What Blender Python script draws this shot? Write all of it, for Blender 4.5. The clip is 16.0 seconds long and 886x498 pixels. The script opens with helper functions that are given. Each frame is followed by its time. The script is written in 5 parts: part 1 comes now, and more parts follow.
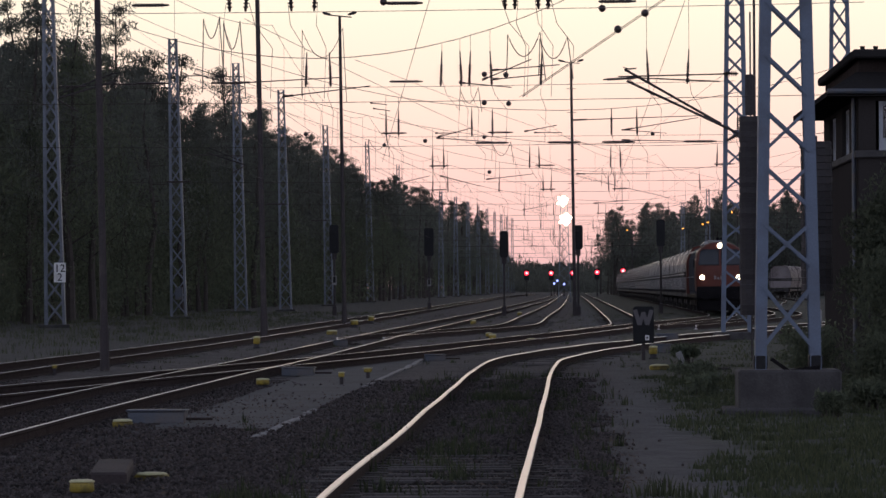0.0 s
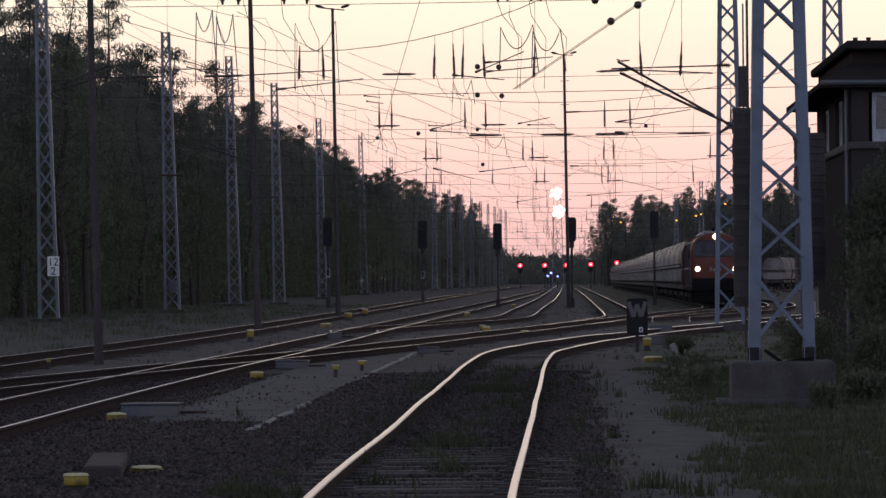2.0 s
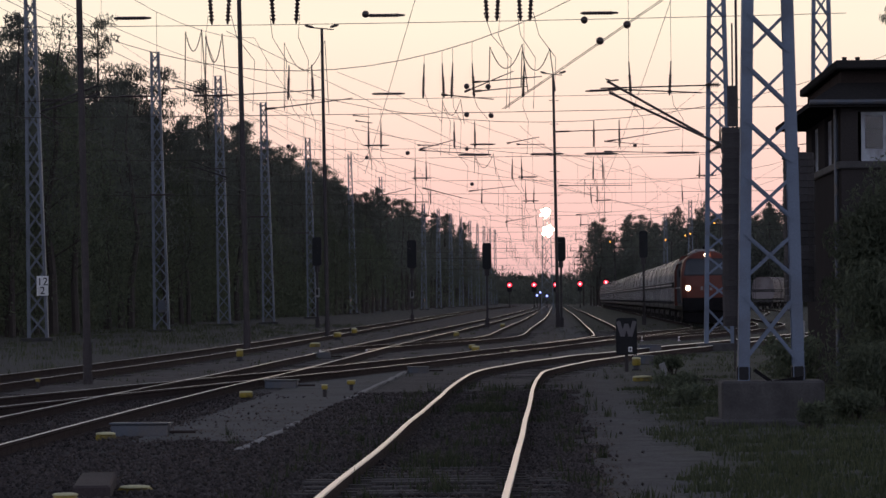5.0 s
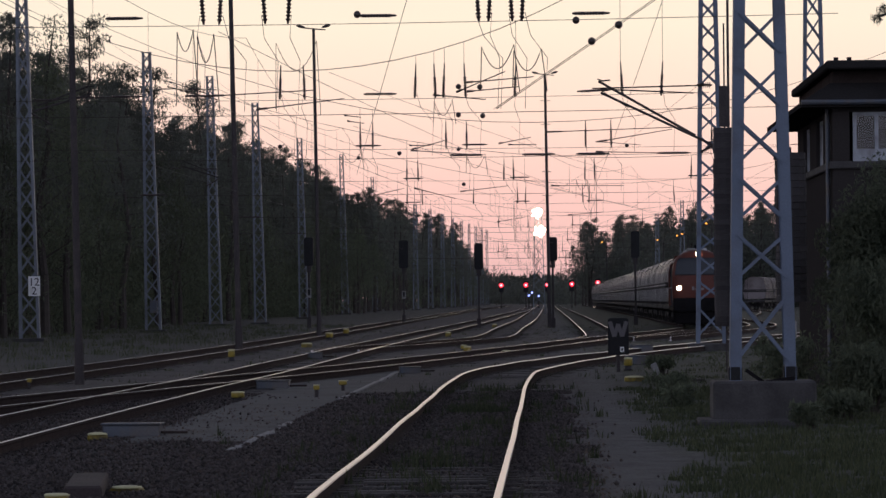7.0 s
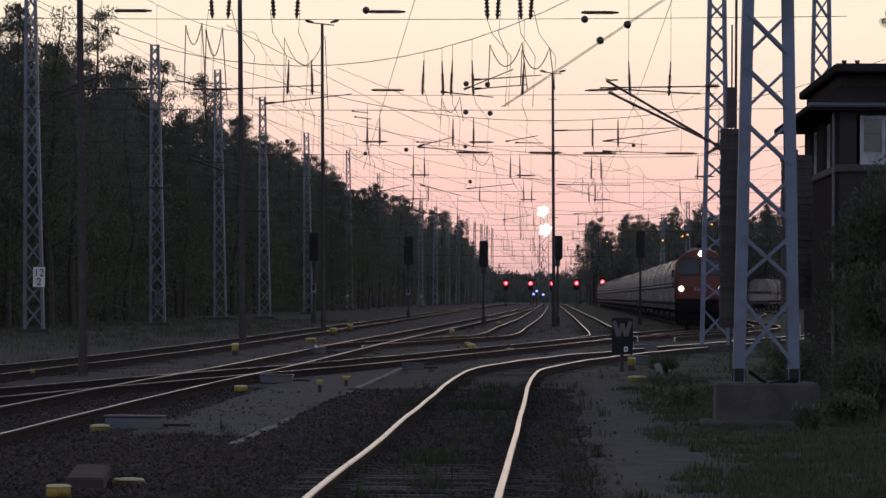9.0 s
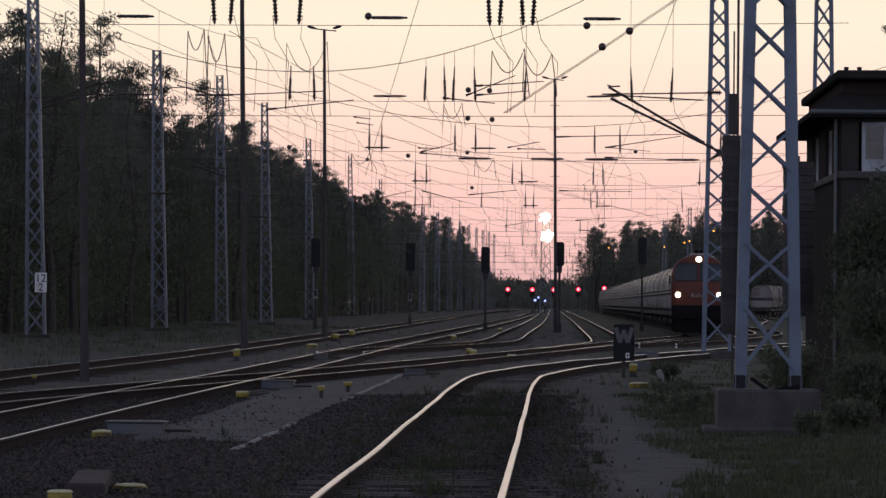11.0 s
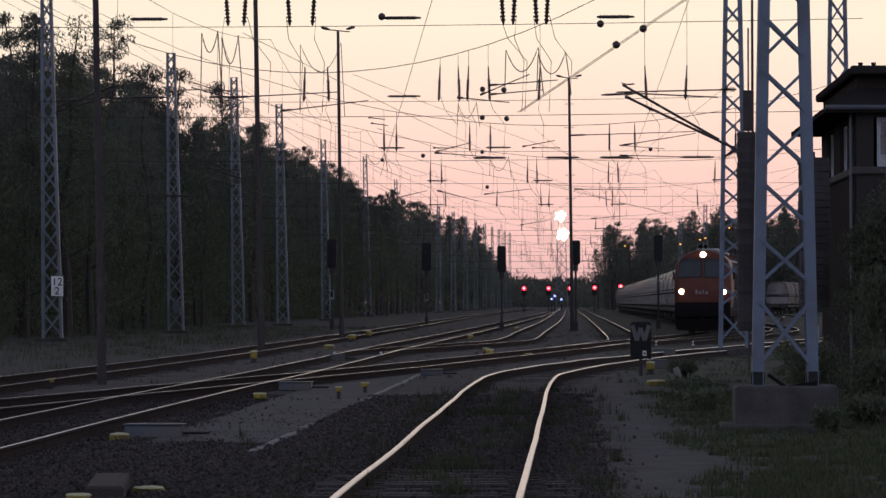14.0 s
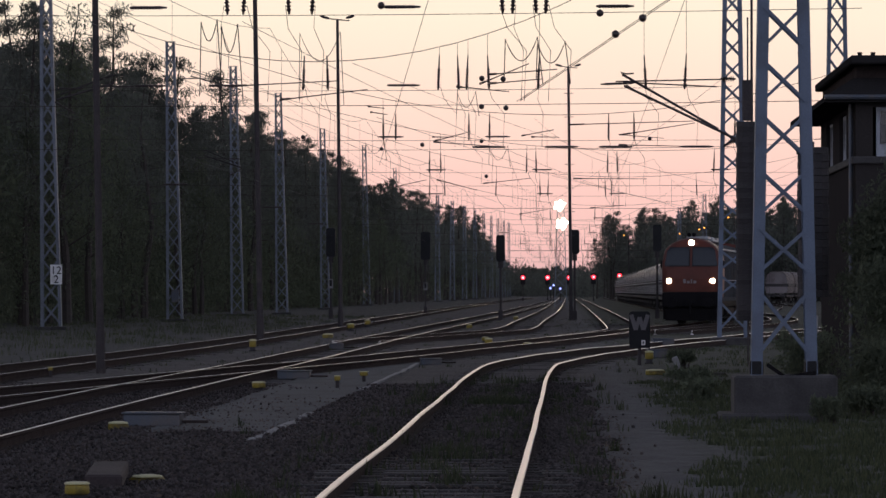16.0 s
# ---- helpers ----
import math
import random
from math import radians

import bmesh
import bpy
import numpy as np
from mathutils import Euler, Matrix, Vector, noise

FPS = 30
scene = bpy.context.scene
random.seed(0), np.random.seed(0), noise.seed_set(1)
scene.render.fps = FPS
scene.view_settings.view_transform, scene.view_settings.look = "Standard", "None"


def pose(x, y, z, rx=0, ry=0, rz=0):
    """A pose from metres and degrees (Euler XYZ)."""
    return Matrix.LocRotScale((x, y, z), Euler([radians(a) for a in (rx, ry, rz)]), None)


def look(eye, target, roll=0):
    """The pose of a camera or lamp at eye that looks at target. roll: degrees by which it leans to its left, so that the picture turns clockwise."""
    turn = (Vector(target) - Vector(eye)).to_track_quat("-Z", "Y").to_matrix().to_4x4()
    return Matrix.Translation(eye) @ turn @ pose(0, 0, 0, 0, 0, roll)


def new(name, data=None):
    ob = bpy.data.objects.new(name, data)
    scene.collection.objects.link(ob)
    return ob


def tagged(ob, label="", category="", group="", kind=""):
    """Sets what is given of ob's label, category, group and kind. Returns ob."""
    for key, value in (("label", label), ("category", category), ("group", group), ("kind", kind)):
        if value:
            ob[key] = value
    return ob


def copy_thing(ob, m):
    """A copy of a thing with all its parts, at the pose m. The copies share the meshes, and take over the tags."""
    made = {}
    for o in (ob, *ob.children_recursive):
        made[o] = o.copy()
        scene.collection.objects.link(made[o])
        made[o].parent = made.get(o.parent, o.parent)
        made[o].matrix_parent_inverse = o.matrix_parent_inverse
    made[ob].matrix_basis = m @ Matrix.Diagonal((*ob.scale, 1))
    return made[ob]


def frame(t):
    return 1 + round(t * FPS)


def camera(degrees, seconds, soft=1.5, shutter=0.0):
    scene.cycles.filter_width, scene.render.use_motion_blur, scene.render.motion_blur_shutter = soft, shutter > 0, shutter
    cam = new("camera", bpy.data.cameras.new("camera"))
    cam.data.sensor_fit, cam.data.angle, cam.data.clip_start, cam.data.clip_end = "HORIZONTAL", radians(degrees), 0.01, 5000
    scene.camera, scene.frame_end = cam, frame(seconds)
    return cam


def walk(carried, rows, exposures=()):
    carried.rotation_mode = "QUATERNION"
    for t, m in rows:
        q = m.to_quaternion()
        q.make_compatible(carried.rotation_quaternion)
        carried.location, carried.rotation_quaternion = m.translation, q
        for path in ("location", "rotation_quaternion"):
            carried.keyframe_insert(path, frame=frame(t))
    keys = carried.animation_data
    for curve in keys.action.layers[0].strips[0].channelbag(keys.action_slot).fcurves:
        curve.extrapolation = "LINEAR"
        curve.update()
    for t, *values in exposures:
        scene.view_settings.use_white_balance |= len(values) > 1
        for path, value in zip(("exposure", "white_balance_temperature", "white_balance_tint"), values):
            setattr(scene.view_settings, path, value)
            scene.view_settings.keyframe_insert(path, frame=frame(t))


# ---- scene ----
EYE = (0.0, 0.0, 1.6)
cam = camera(13.757, 16.0, 1.5)


def turn(yaw, pitch, lean):
    """The camera's pose: it stands still and is only turned."""
    return pose(*EYE, 90 + pitch, 0, yaw) @ pose(0, 0, 0, 0, 0, lean)


PATH = [
    (0, turn(1.9254, 0.6008, -0.327)),
    (0.5, turn(1.9072, 0.5609, -0.509)),
    (1, turn(1.8679, 0.4867, -0.389)),
    (1.5, turn(1.8282, 0.4343, -0.536)),
    (2, turn(1.8255, 0.4837, -0.501)),
    (2.5, turn(1.8374, 0.5573, -0.449)),
    (3, turn(1.7896, 0.7060, -0.412)),
    (3.5, turn(1.7195, 0.7778, -0.540)),
    (4, turn(1.6505, 0.7740, -0.470)),
    (6.5, turn(1.6362, 0.8115, -0.605)),
    (7, turn(1.5273, 0.7898, -0.525)),
    (7.5, turn(1.5416, 0.6632, -0.401)),
    (8, turn(1.6595, 0.5939, -0.144)),
    (8.5, turn(1.6655, 0.6750, 0.224)),
    (10.8, turn(1.5746, 0.8195, 0.478)),
    (11, turn(1.6386, 0.8375, 0.443)),
    (11.5, turn(1.7058, 0.8675, 0.249)),
    (12, turn(1.6738, 0.8726, 0.358)),
    (12.5, turn(1.7246, 0.7915, 0.038)),
    (13, turn(1.7708, 0.8013, 0.147)),
    (13.5, turn(1.8621, 0.8037, 0.014)),
    (14, turn(1.8861, 0.8324, -0.136)),
    (14.5, turn(1.9077, 0.8380, -0.113)),
    (15, turn(1.8822, 0.8040, -0.017)),
    (15.5, turn(1.9163, 0.7239, -0.001)),
    (16, turn(1.8711, 0.6621, -0.041))
]
walk(cam, PATH, [(0.0, 0.15), (3.5, 0.12), (6.5, 0.0), (16.0, 0.0)])

# ---- evening sky: afterglow low ahead, blue dusk behind and above ----
world = bpy.data.worlds.new("dusk_sky")
scene.world = world
world.use_nodes = True
wn, wl = world.node_tree.nodes, world.node_tree.links
back = wn["Background"]
co = wn.new("ShaderNodeTexCoord")
sep = wn.new("ShaderNodeSeparateXYZ")
wl.new(co.outputs["Generated"], sep.inputs[0])


def ramp(nodes, stops):
    r = nodes.new("ShaderNodeValToRGB")
    el = r.color_ramp.elements
    while len(el) < len(stops):
        el.new(0.5)
    for e, (p, c) in zip(el, stops):
        e.position, e.color = p, (*c, 1)
    return r


glow = ramp(wn, [(0.0, (0.62, 0.40, 0.43)), (0.012, (0.82, 0.53, 0.52)), (0.028, (0.91, 0.597, 0.56)), (0.048, (0.975, 0.725, 0.628)),
                 (0.075, (1.0, 0.87, 0.705)), (0.14, (0.80, 0.74, 0.64)), (0.32, (0.18, 0.19, 0.25)), (1.0, (0.07, 0.085, 0.135))])
dusk = ramp(wn, [(0.0, (0.52, 0.52, 0.66)), (0.12, (0.89, 0.88, 1.08)), (0.35, (0.51, 0.57, 0.78)), (1.0, (0.07, 0.085, 0.135))])
wl.new(sep.outputs["Z"], glow.inputs[0])
wl.new(sep.outputs["Z"], dusk.inputs[0])
side = wn.new("ShaderNodeMapRange")
side.interpolation_type = "SMOOTHSTEP"
side.inputs["From Min"].default_value, side.inputs["From Max"].default_value = -0.75, 0.9
wl.new(sep.outputs["Y"], side.inputs["Value"])
sky_mix = wn.new("ShaderNodeMix")
sky_mix.data_type = "RGBA"
wl.new(side.outputs[0], sky_mix.inputs["Factor"])
wl.new(dusk.outputs[0], sky_mix.inputs[6])
wl.new(glow.outputs[0], sky_mix.inputs[7])
air = wn.new("ShaderNodeTexSky")
air.sky_type, air.sun_disc, air.sun_elevation, air.sun_rotation = "NISHITA", False, radians(1.0), 0.0
add = wn.new("ShaderNodeMix")
add.data_type, add.blend_type = "RGBA", "ADD"
add.inputs["Factor"].default_value = 0.004
wl.new(sky_mix.outputs[2], add.inputs[6])
wl.new(air.outputs[0], add.inputs[7])
wl.new(add.outputs[2], back.inputs["Color"])
back.inputs["Strength"].default_value = 1.0
sun = new("sun", bpy.data.lights.new("sun", "SUN"))
sun.data.energy, sun.data.angle, sun.data.color = 0.06, radians(12), (1.0, 0.72, 0.52)
sun.matrix_world = look((0, 400, 30), (0, 0, 0))


# ---- materials ----
def mat(name, color, rough=0.8, metal=0.0, vary=0.25, scale=4.0, fine=60.0, bump=0.15, dirt=None, dirt_amount=0.5, tone=0.0, depth=0.02):
    """Paint with grain, stains and relief. dirt: a second colour in patches; tone: difference between separate pieces."""
    m = bpy.data.materials.new(name)
    m.use_nodes = True
    n, l = m.node_tree.nodes, m.node_tree.links
    b = n["Principled BSDF"]
    b.inputs["Roughness"].default_value, b.inputs["Metallic"].default_value = rough, metal
    tc = n.new("ShaderNodeTexCoord")
    big, small = n.new("ShaderNodeTexNoise"), n.new("ShaderNodeTexNoise")
    for t, s, d in ((big, scale, 5), (small, fine, 3)):
        t.inputs["Scale"].default_value, t.inputs["Detail"].default_value = s, d
        l.new(tc.outputs["Object"], t.inputs["Vector"])
    second = dirt or tuple(c * (1 - vary) for c in color)
    mask = n.new("ShaderNodeMapRange")
    mask.inputs["From Min"].default_value, mask.inputs["From Max"].default_value = 0.62 - 0.3 * dirt_amount, 0.78 - 0.2 * dirt_amount
    l.new(big.outputs[0], mask.inputs["Value"])
    mix = n.new("ShaderNodeMix")
    mix.data_type = "RGBA"
    mix.inputs[6].default_value, mix.inputs[7].default_value = (*color, 1), (*second, 1)
    l.new(mask.outputs[0], mix.inputs["Factor"])
    grain = n.new("ShaderNodeMapRange")
    grain.inputs["To Min"].default_value, grain.inputs["To Max"].default_value = 1 - vary, 1 + vary
    grain.inputs["From Min"].default_value, grain.inputs["From Max"].default_value = 0.25, 0.75
    l.new(small.outputs[0], grain.inputs["Value"])
    value = grain.outputs[0]
    if tone:
        oi, span, mul = n.new("ShaderNodeObjectInfo"), n.new("ShaderNodeMapRange"), n.new("ShaderNodeMath")
        span.inputs["To Min"].default_value, span.inputs["To Max"].default_value = 1 - tone, 1 + tone
        l.new(oi.outputs["Random"], span.inputs["Value"])
        mul.operation = "MULTIPLY"
        l.new(value, mul.inputs[0]), l.new(span.outputs[0], mul.inputs[1])
        value = mul.outputs[0]
    hsv = n.new("ShaderNodeHueSaturation")
    l.new(mix.outputs[2], hsv.inputs["Color"])
    l.new(value, hsv.inputs["Value"])
    l.new(hsv.outputs[0], b.inputs["Base Color"])
    if bump:
        bp = n.new("ShaderNodeBump")
        bp.inputs["Strength"].default_value, bp.inputs["Distance"].default_value = bump, depth
        l.new(small.outputs[0], bp.inputs["Height"])
        l.new(bp.outputs[0], b.inputs["Normal"])
    return m


def leaf_mat(name, color, color2):
    """Leaves: each island has its own tone."""
    m = bpy.data.materials.new(name)
    m.use_nodes = True
    n, l = m.node_tree.nodes, m.node_tree.links
    b = n["Principled BSDF"]
    b.inputs["Roughness"].default_value = 0.8
    b.inputs["Specular IOR Level"].default_value = 0.15
    geo = n.new("ShaderNodeNewGeometry")
    oi = n.new("ShaderNodeObjectInfo")
    r = ramp(n, [(0, color), (1, color2)])
    l.new(geo.outputs["Random Per Island"], r.inputs[0])
    hsv = n.new("ShaderNodeHueSaturation")
    span = n.new("ShaderNodeMapRange")
    span.inputs["To Min"].default_value, span.inputs["To Max"].default_value = 0.7, 1.3
    l.new(oi.outputs["Random"], span.inputs["Value"])
    l.new(span.outputs[0], hsv.inputs["Value"])
    l.new(r.outputs[0], hsv.inputs["Color"])
    l.new(hsv.outputs[0], b.inputs["Base Color"])
    thin, both = n.new("ShaderNodeBsdfTranslucent"), n.new("ShaderNodeMixShader")
    l.new(hsv.outputs[0], thin.inputs["Color"])
    both.inputs[0].default_value = 0.45
    l.new(b.outputs[0], both.inputs[1])
    l.new(thin.outputs[0], both.inputs[2])
    l.new(both.outputs[0], n["Material Output"].inputs["Surface"])
    return m


def lamp_mat(name, color, strength):
    m = bpy.data.materials.new(name)
    m.use_nodes = True
    b = m.node_tree.nodes["Principled BSDF"]
    b.inputs["Base Color"].default_value = (*color, 1)
    b.inputs["Emission Color"].default_value = (*color, 1)
    b.inputs["Emission Strength"].default_value = strength
    return m


RAIL_TOP = mat("worn_rail_head", (0.56, 0.56, 0.61), 0.34, 1.0, 0.08, 3.0, 40, 0.02)
RAIL_MAIN = mat("bright_main_rail_head", (0.80, 0.78, 0.80), 0.33, 1.0, 0.08, 3.0, 40, 0.02)
RAIL_DULL = mat("half_rusted_rail_head", (0.68, 0.66, 0.69), 0.33, 1.0, 0.12, 2.0, 40, 0.03)
RAIL_RUST = mat("rusty_rail_side", (0.046, 0.035, 0.033), 1.0, 0.0, 0.3, 6.0, 90, 0.2)
RAIL_RUST.node_tree.nodes["Principled BSDF"].inputs["Specular IOR Level"].default_value = 0.08
SLEEPER = mat("weathered_sleeper", (0.06, 0.052, 0.05), 0.9, 0, 0.3, 3.0, 50, 0.5, tone=0.3)
STONE = leaf_mat("ballast_stone", (0.04, 0.035, 0.035), (0.135, 0.115, 0.11))
CONCRETE = mat("old_concrete", (0.058, 0.054, 0.054), 0.9, 0, 0.2, 2.5, 35, 0.35, dirt=(0.034, 0.032, 0.032), dirt_amount=0.6)
SAND = mat("grey_walkway_sand", (0.066, 0.065, 0.068), 0.95, 0, 0.25, 0.7, 30, 0.3, dirt=(0.046, 0.045, 0.043))
KERB = mat("pale_concrete_edging", (0.24, 0.235, 0.235), 0.9, 0, 0.2, 2.0, 30, 0.2, dirt=(0.14, 0.13, 0.12))
MAST = mat("grey_blue_mast_paint", (0.115, 0.146, 0.205), 0.55, 0.1, 0.14, 1.5, 40, 0.08, dirt=(0.09, 0.105, 0.14), dirt_amount=0.45)
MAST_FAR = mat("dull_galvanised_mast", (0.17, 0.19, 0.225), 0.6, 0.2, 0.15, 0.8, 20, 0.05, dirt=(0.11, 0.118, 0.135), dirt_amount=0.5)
POLE = mat("dark_steel_pole", (0.05, 0.043, 0.044), 0.8, 0.0, 0.3, 1.6, 30, 0.1, dirt=(0.085, 0.07, 0.066), dirt_amount=0.35)
POLE.node_tree.nodes["Principled BSDF"].inputs["Specular IOR Level"].default_value = 0.2
WIRE = mat("weathered_copper_wire", (0.055, 0.045, 0.04), 0.6, 0.4, 0.1, 1.0, 10, 0)
INSULATOR = mat("brown_porcelain", (0.035, 0.022, 0.02), 0.35, 0, 0.1, 3.0, 20, 0)
BLACK = mat("black_signal_enamel", (0.018, 0.018, 0.02), 0.55, 0, 0.2, 3.0, 30, 0.05)
BLACK.node_tree.nodes["Principled BSDF"].inputs["Specular IOR Level"].default_value = 0.15
WHITE = mat("white_enamel", (0.75, 0.75, 0.74), 0.45, 0, 0.06, 3.0, 30, 0.03, dirt=(0.55, 0.53, 0.5), dirt_amount=0.3)
YELLOW = mat("yellow_paint", (0.27, 0.2, 0.025), 0.55, 0, 0.2, 6.0, 60, 0.1, dirt=(0.09, 0.07, 0.025), dirt_amount=0.6)
PALE_YELLOW = mat("pale_yellow_plastic", (0.5, 0.47, 0.27), 0.5, 0, 0.1, 6.0, 60, 0.05, dirt=(0.4, 0.36, 0.2), dirt_amount=0.4)
GREY_BOX = mat("grey_blue_steel_cover", (0.075, 0.085, 0.105), 0.5, 0.3, 0.15, 3.0, 40, 0.1, dirt=(0.1, 0.09, 0.085))
IRON = mat("rusty_iron", (0.05, 0.045, 0.047), 0.85, 0.3, 0.3, 5.0, 60, 0.3, tone=0.25)
RED_LIGHT = lamp_mat("red_signal_light", (1.0, 0.025, 0.05), 2.6)
RED_CORE = lamp_mat("red_signal_core", (1.0, 0.45, 0.5), 2.5)
BLUE_LIGHT = lamp_mat("blue_white_light", (0.3, 0.36, 1.0), 2.6)
FLOOD_LIGHT = lamp_mat("floodlight_glass", (1.0, 0.86, 0.58), 40.0)
HEAD_LIGHT = lamp_mat("headlight_glass", (1.0, 0.86, 0.62), 9.0)
SODIUM = lamp_mat("sodium_lamp", (1.0, 0.36, 0.05), 2.4)
# needle tones raised and greyed to carry the forest's veiling haze in the colour
PINE_LEAF = leaf_mat("pine_needles", (0.088, 0.094, 0.083), (0.138, 0.147, 0.12))
BROAD_LEAF = leaf_mat("broad_leaves", (0.072, 0.085, 0.06), (0.13, 0.145, 0.095))
GRASS_LEAF = leaf_mat("grass_blades", (0.04, 0.05, 0.03), (0.09, 0.1, 0.055))
BARK = mat("pine_bark", (0.055, 0.045, 0.04), 0.95, 0, 0.3, 2.0, 20, 0.5)


# ---- mesh tools ----
class Shape:
    """Gathers faces for one mesh."""

    def __init__(self):
        self.v, self.f, self.s = [], [], []

    def add(self, verts, faces, slot=0):
        k = len(self.v)
        self.v += [tuple(p) for p in verts]
        self.f += [tuple(i + k for i in f) for f in faces]
        self.s += [slot] * len(faces)
        return self

    def box(self, c, size, m=None, bevel=0.0, slot=0):
        bm = bmesh.new()
        bmesh.ops.create_cube(bm, size=1.0, matrix=Matrix.Diagonal((*size, 1)))
        if bevel:
            bmesh.ops.bevel(bm, geom=bm.edges[:], offset=bevel, segments=1, affect="EDGES")
        t = Matrix.Translation(c) @ (m or Matrix())
        bm.verts.index_update()
        self.add([t @ v.co for v in bm.verts], [[v.index for v in f.verts] for f in bm.faces], slot)
        bm.free()
        return self

    def tube(self, a, b, r0, r1=None, n=8, slot=0):
        a, b = Vector(a), Vector(b)
        r1 = r0 if r1 is None else r1
        q = (b - a).to_track_quat("Z", "Y")
        ring = [(math.cos(2 * math.pi * i / n), math.sin(2 * math.pi * i / n)) for i in range(n)]
        vs = [a + q @ Vector((x * r0, y * r0, 0)) for x, y in ring] + [b + q @ Vector((x * r1, y * r1, 0)) for x, y in ring]
        fs = [(i, (i + 1) % n, n + (i + 1) % n, n + i) for i in range(n)] + [tuple(range(n))[::-1], tuple(range(n, 2 * n))]
        return self.add(vs, fs, slot)

    def bar(self, a, b, w, d, slot=0):
        """A flat bar from a to b, w wide in x or along the span, d deep in y."""
        a, b = Vector(a), Vector(b)
        z = (b - a).normalized()
        y = Vector((0, 1, 0)) if abs(z.y) < 0.9 else Vector((1, 0, 0))
        x = y.cross(z).normalized()
        y = z.cross(x)
        vs = [p + x * sx * w / 2 + y * sy * d / 2 for p in (a, b) for sx, sy in ((-1, -1), (1, -1), (1, 1), (-1, 1))]
        return self.add(vs, [(0, 1, 5, 4), (1, 2, 6, 5), (2, 3, 7, 6), (3, 0, 4, 7), (3, 2, 1, 0), (4, 5, 6, 7)], slot)

    def lathe(self, base, axis, profile, n=10, slot=0):
        """profile: (distance along the axis, radius)."""
        q = Vector(axis).to_track_quat("Z", "Y")
        vs, fs = [], []
        for h, r in profile:
            vs += [Vector(base) + q @ Vector((r * math.cos(2 * math.pi * i / n), r * math.sin(2 * math.pi * i / n), h)) for i in range(n)]
        for k in range(len(profile) - 1):
            fs += [(k * n + i, k * n + (i + 1) % n, (k + 1) * n + (i + 1) % n, (k + 1) * n + i) for i in range(n)]
        fs += [tuple(range(n))[::-1], tuple(range((len(profile) - 1) * n, len(profile) * n))]
        return self.add(vs, fs, slot)

    def line(self, pts, r, n=4, slot=0):
        """One unbroken round wire through the points."""
        pts = [Vector(p) for p in pts]
        k, vs, fs = len(pts), [], []
        for i, p in enumerate(pts):
            q = (pts[min(i + 1, k - 1)] - pts[max(i - 1, 0)]).to_track_quat("Z", "Y")
            vs += [p + q @ Vector((r * math.cos(2 * math.pi * j / n), r * math.sin(2 * math.pi * j / n), 0)) for j in range(n)]
        for i in range(k - 1):
            fs += [(i * n + j, i * n + (j + 1) % n, (i + 1) * n + (j + 1) % n, (i + 1) * n + j) for j in range(n)]
        fs += [tuple(range(n))[::-1], tuple(range((k - 1) * n, k * n))]
        return self.add(vs, fs, slot)

    def sweep(self, pts, profile, slots=None):
        """A closed (x, z) profile carried along points in plan; x to the right of the way."""
        n, vs, fs, ss = len(profile), [], [], []
        for i, p in enumerate(pts):
            a, b = Vector(pts[max(i - 1, 0)]), Vector(pts[min(i + 1, len(pts) - 1)])
            d = (b - a).normalized()
            right = Vector((d.y, -d.x, 0))
            vs += [Vector(p) + right * x + Vector((0, 0, z)) for x, z in profile]
        k = len(self.v)
        self.v += [tuple(p) for p in vs]
        for i in range(len(pts) - 1):
            for j in range(n):
                self.f.append((k + i * n + j, k + i * n + (j + 1) % n, k + (i + 1) * n + (j + 1) % n, k + (i + 1) * n + j))
                self.s.append(slots[j] if slots else 0)
        for cap in (range(n), reversed(range((len(pts) - 1) * n, len(pts) * n))):
            self.f.append(tuple(k + c for c in cap)), self.s.append(0)
        return self

    def mesh(self, name, materials, smooth=False):
        me = bpy.data.meshes.new(name)
        me.from_pydata(self.v, [], self.f)
        for m in materials if isinstance(materials, (list, tuple)) else [materials]:
            me.materials.append(m)
        me.polygons.foreach_set("material_index", self.s)
        if smooth:
            me.polygons.foreach_set("use_smooth", [True] * len(self.f))
        me.update()
        return me


def hull(s, rings, slot=0):
    """Joins rings of equally many points into a closed skin."""
    n, k = len(rings[0]), len(s.v)
    s.v += [tuple(p) for r in rings for p in r]
    for i in range(len(rings) - 1):
        for j in range(n):
            s.f.append((k + i * n + j, k + i * n + (j + 1) % n, k + (i + 1) * n + (j + 1) % n, k + (i + 1) * n + j))
            s.s.append(slot)
    s.f += [tuple(k + j for j in range(n))[::-1], tuple(k + (len(rings) - 1) * n + j for j in range(n))]
    s.s += [slot, slot]
    return s


def part(name, shape, material, parent, label="", smooth=False, at=None):
    """Links a shape (or a ready mesh) as one mesh object under a thing or a part."""
    me = shape if isinstance(shape, bpy.types.Mesh) else shape.mesh(name, material, smooth)
    ob = new(name, me)
    ob.parent = parent
    if at is not None:
        ob.matrix_basis = at
    return tagged(ob, label)


def thing(name, m, label, category, group="", kind=""):
    ob = new(name)
    ob.empty_display_size = 0.3
    ob.matrix_basis = m
    return tagged(ob, label, category, group, kind)


def solid(name, shape, material, m, label, category, group="", kind="", smooth=False):
    ob = new(name, shape.mesh(name, material, smooth))
    ob.matrix_basis = m
    return tagged(ob, label, category, group, kind)


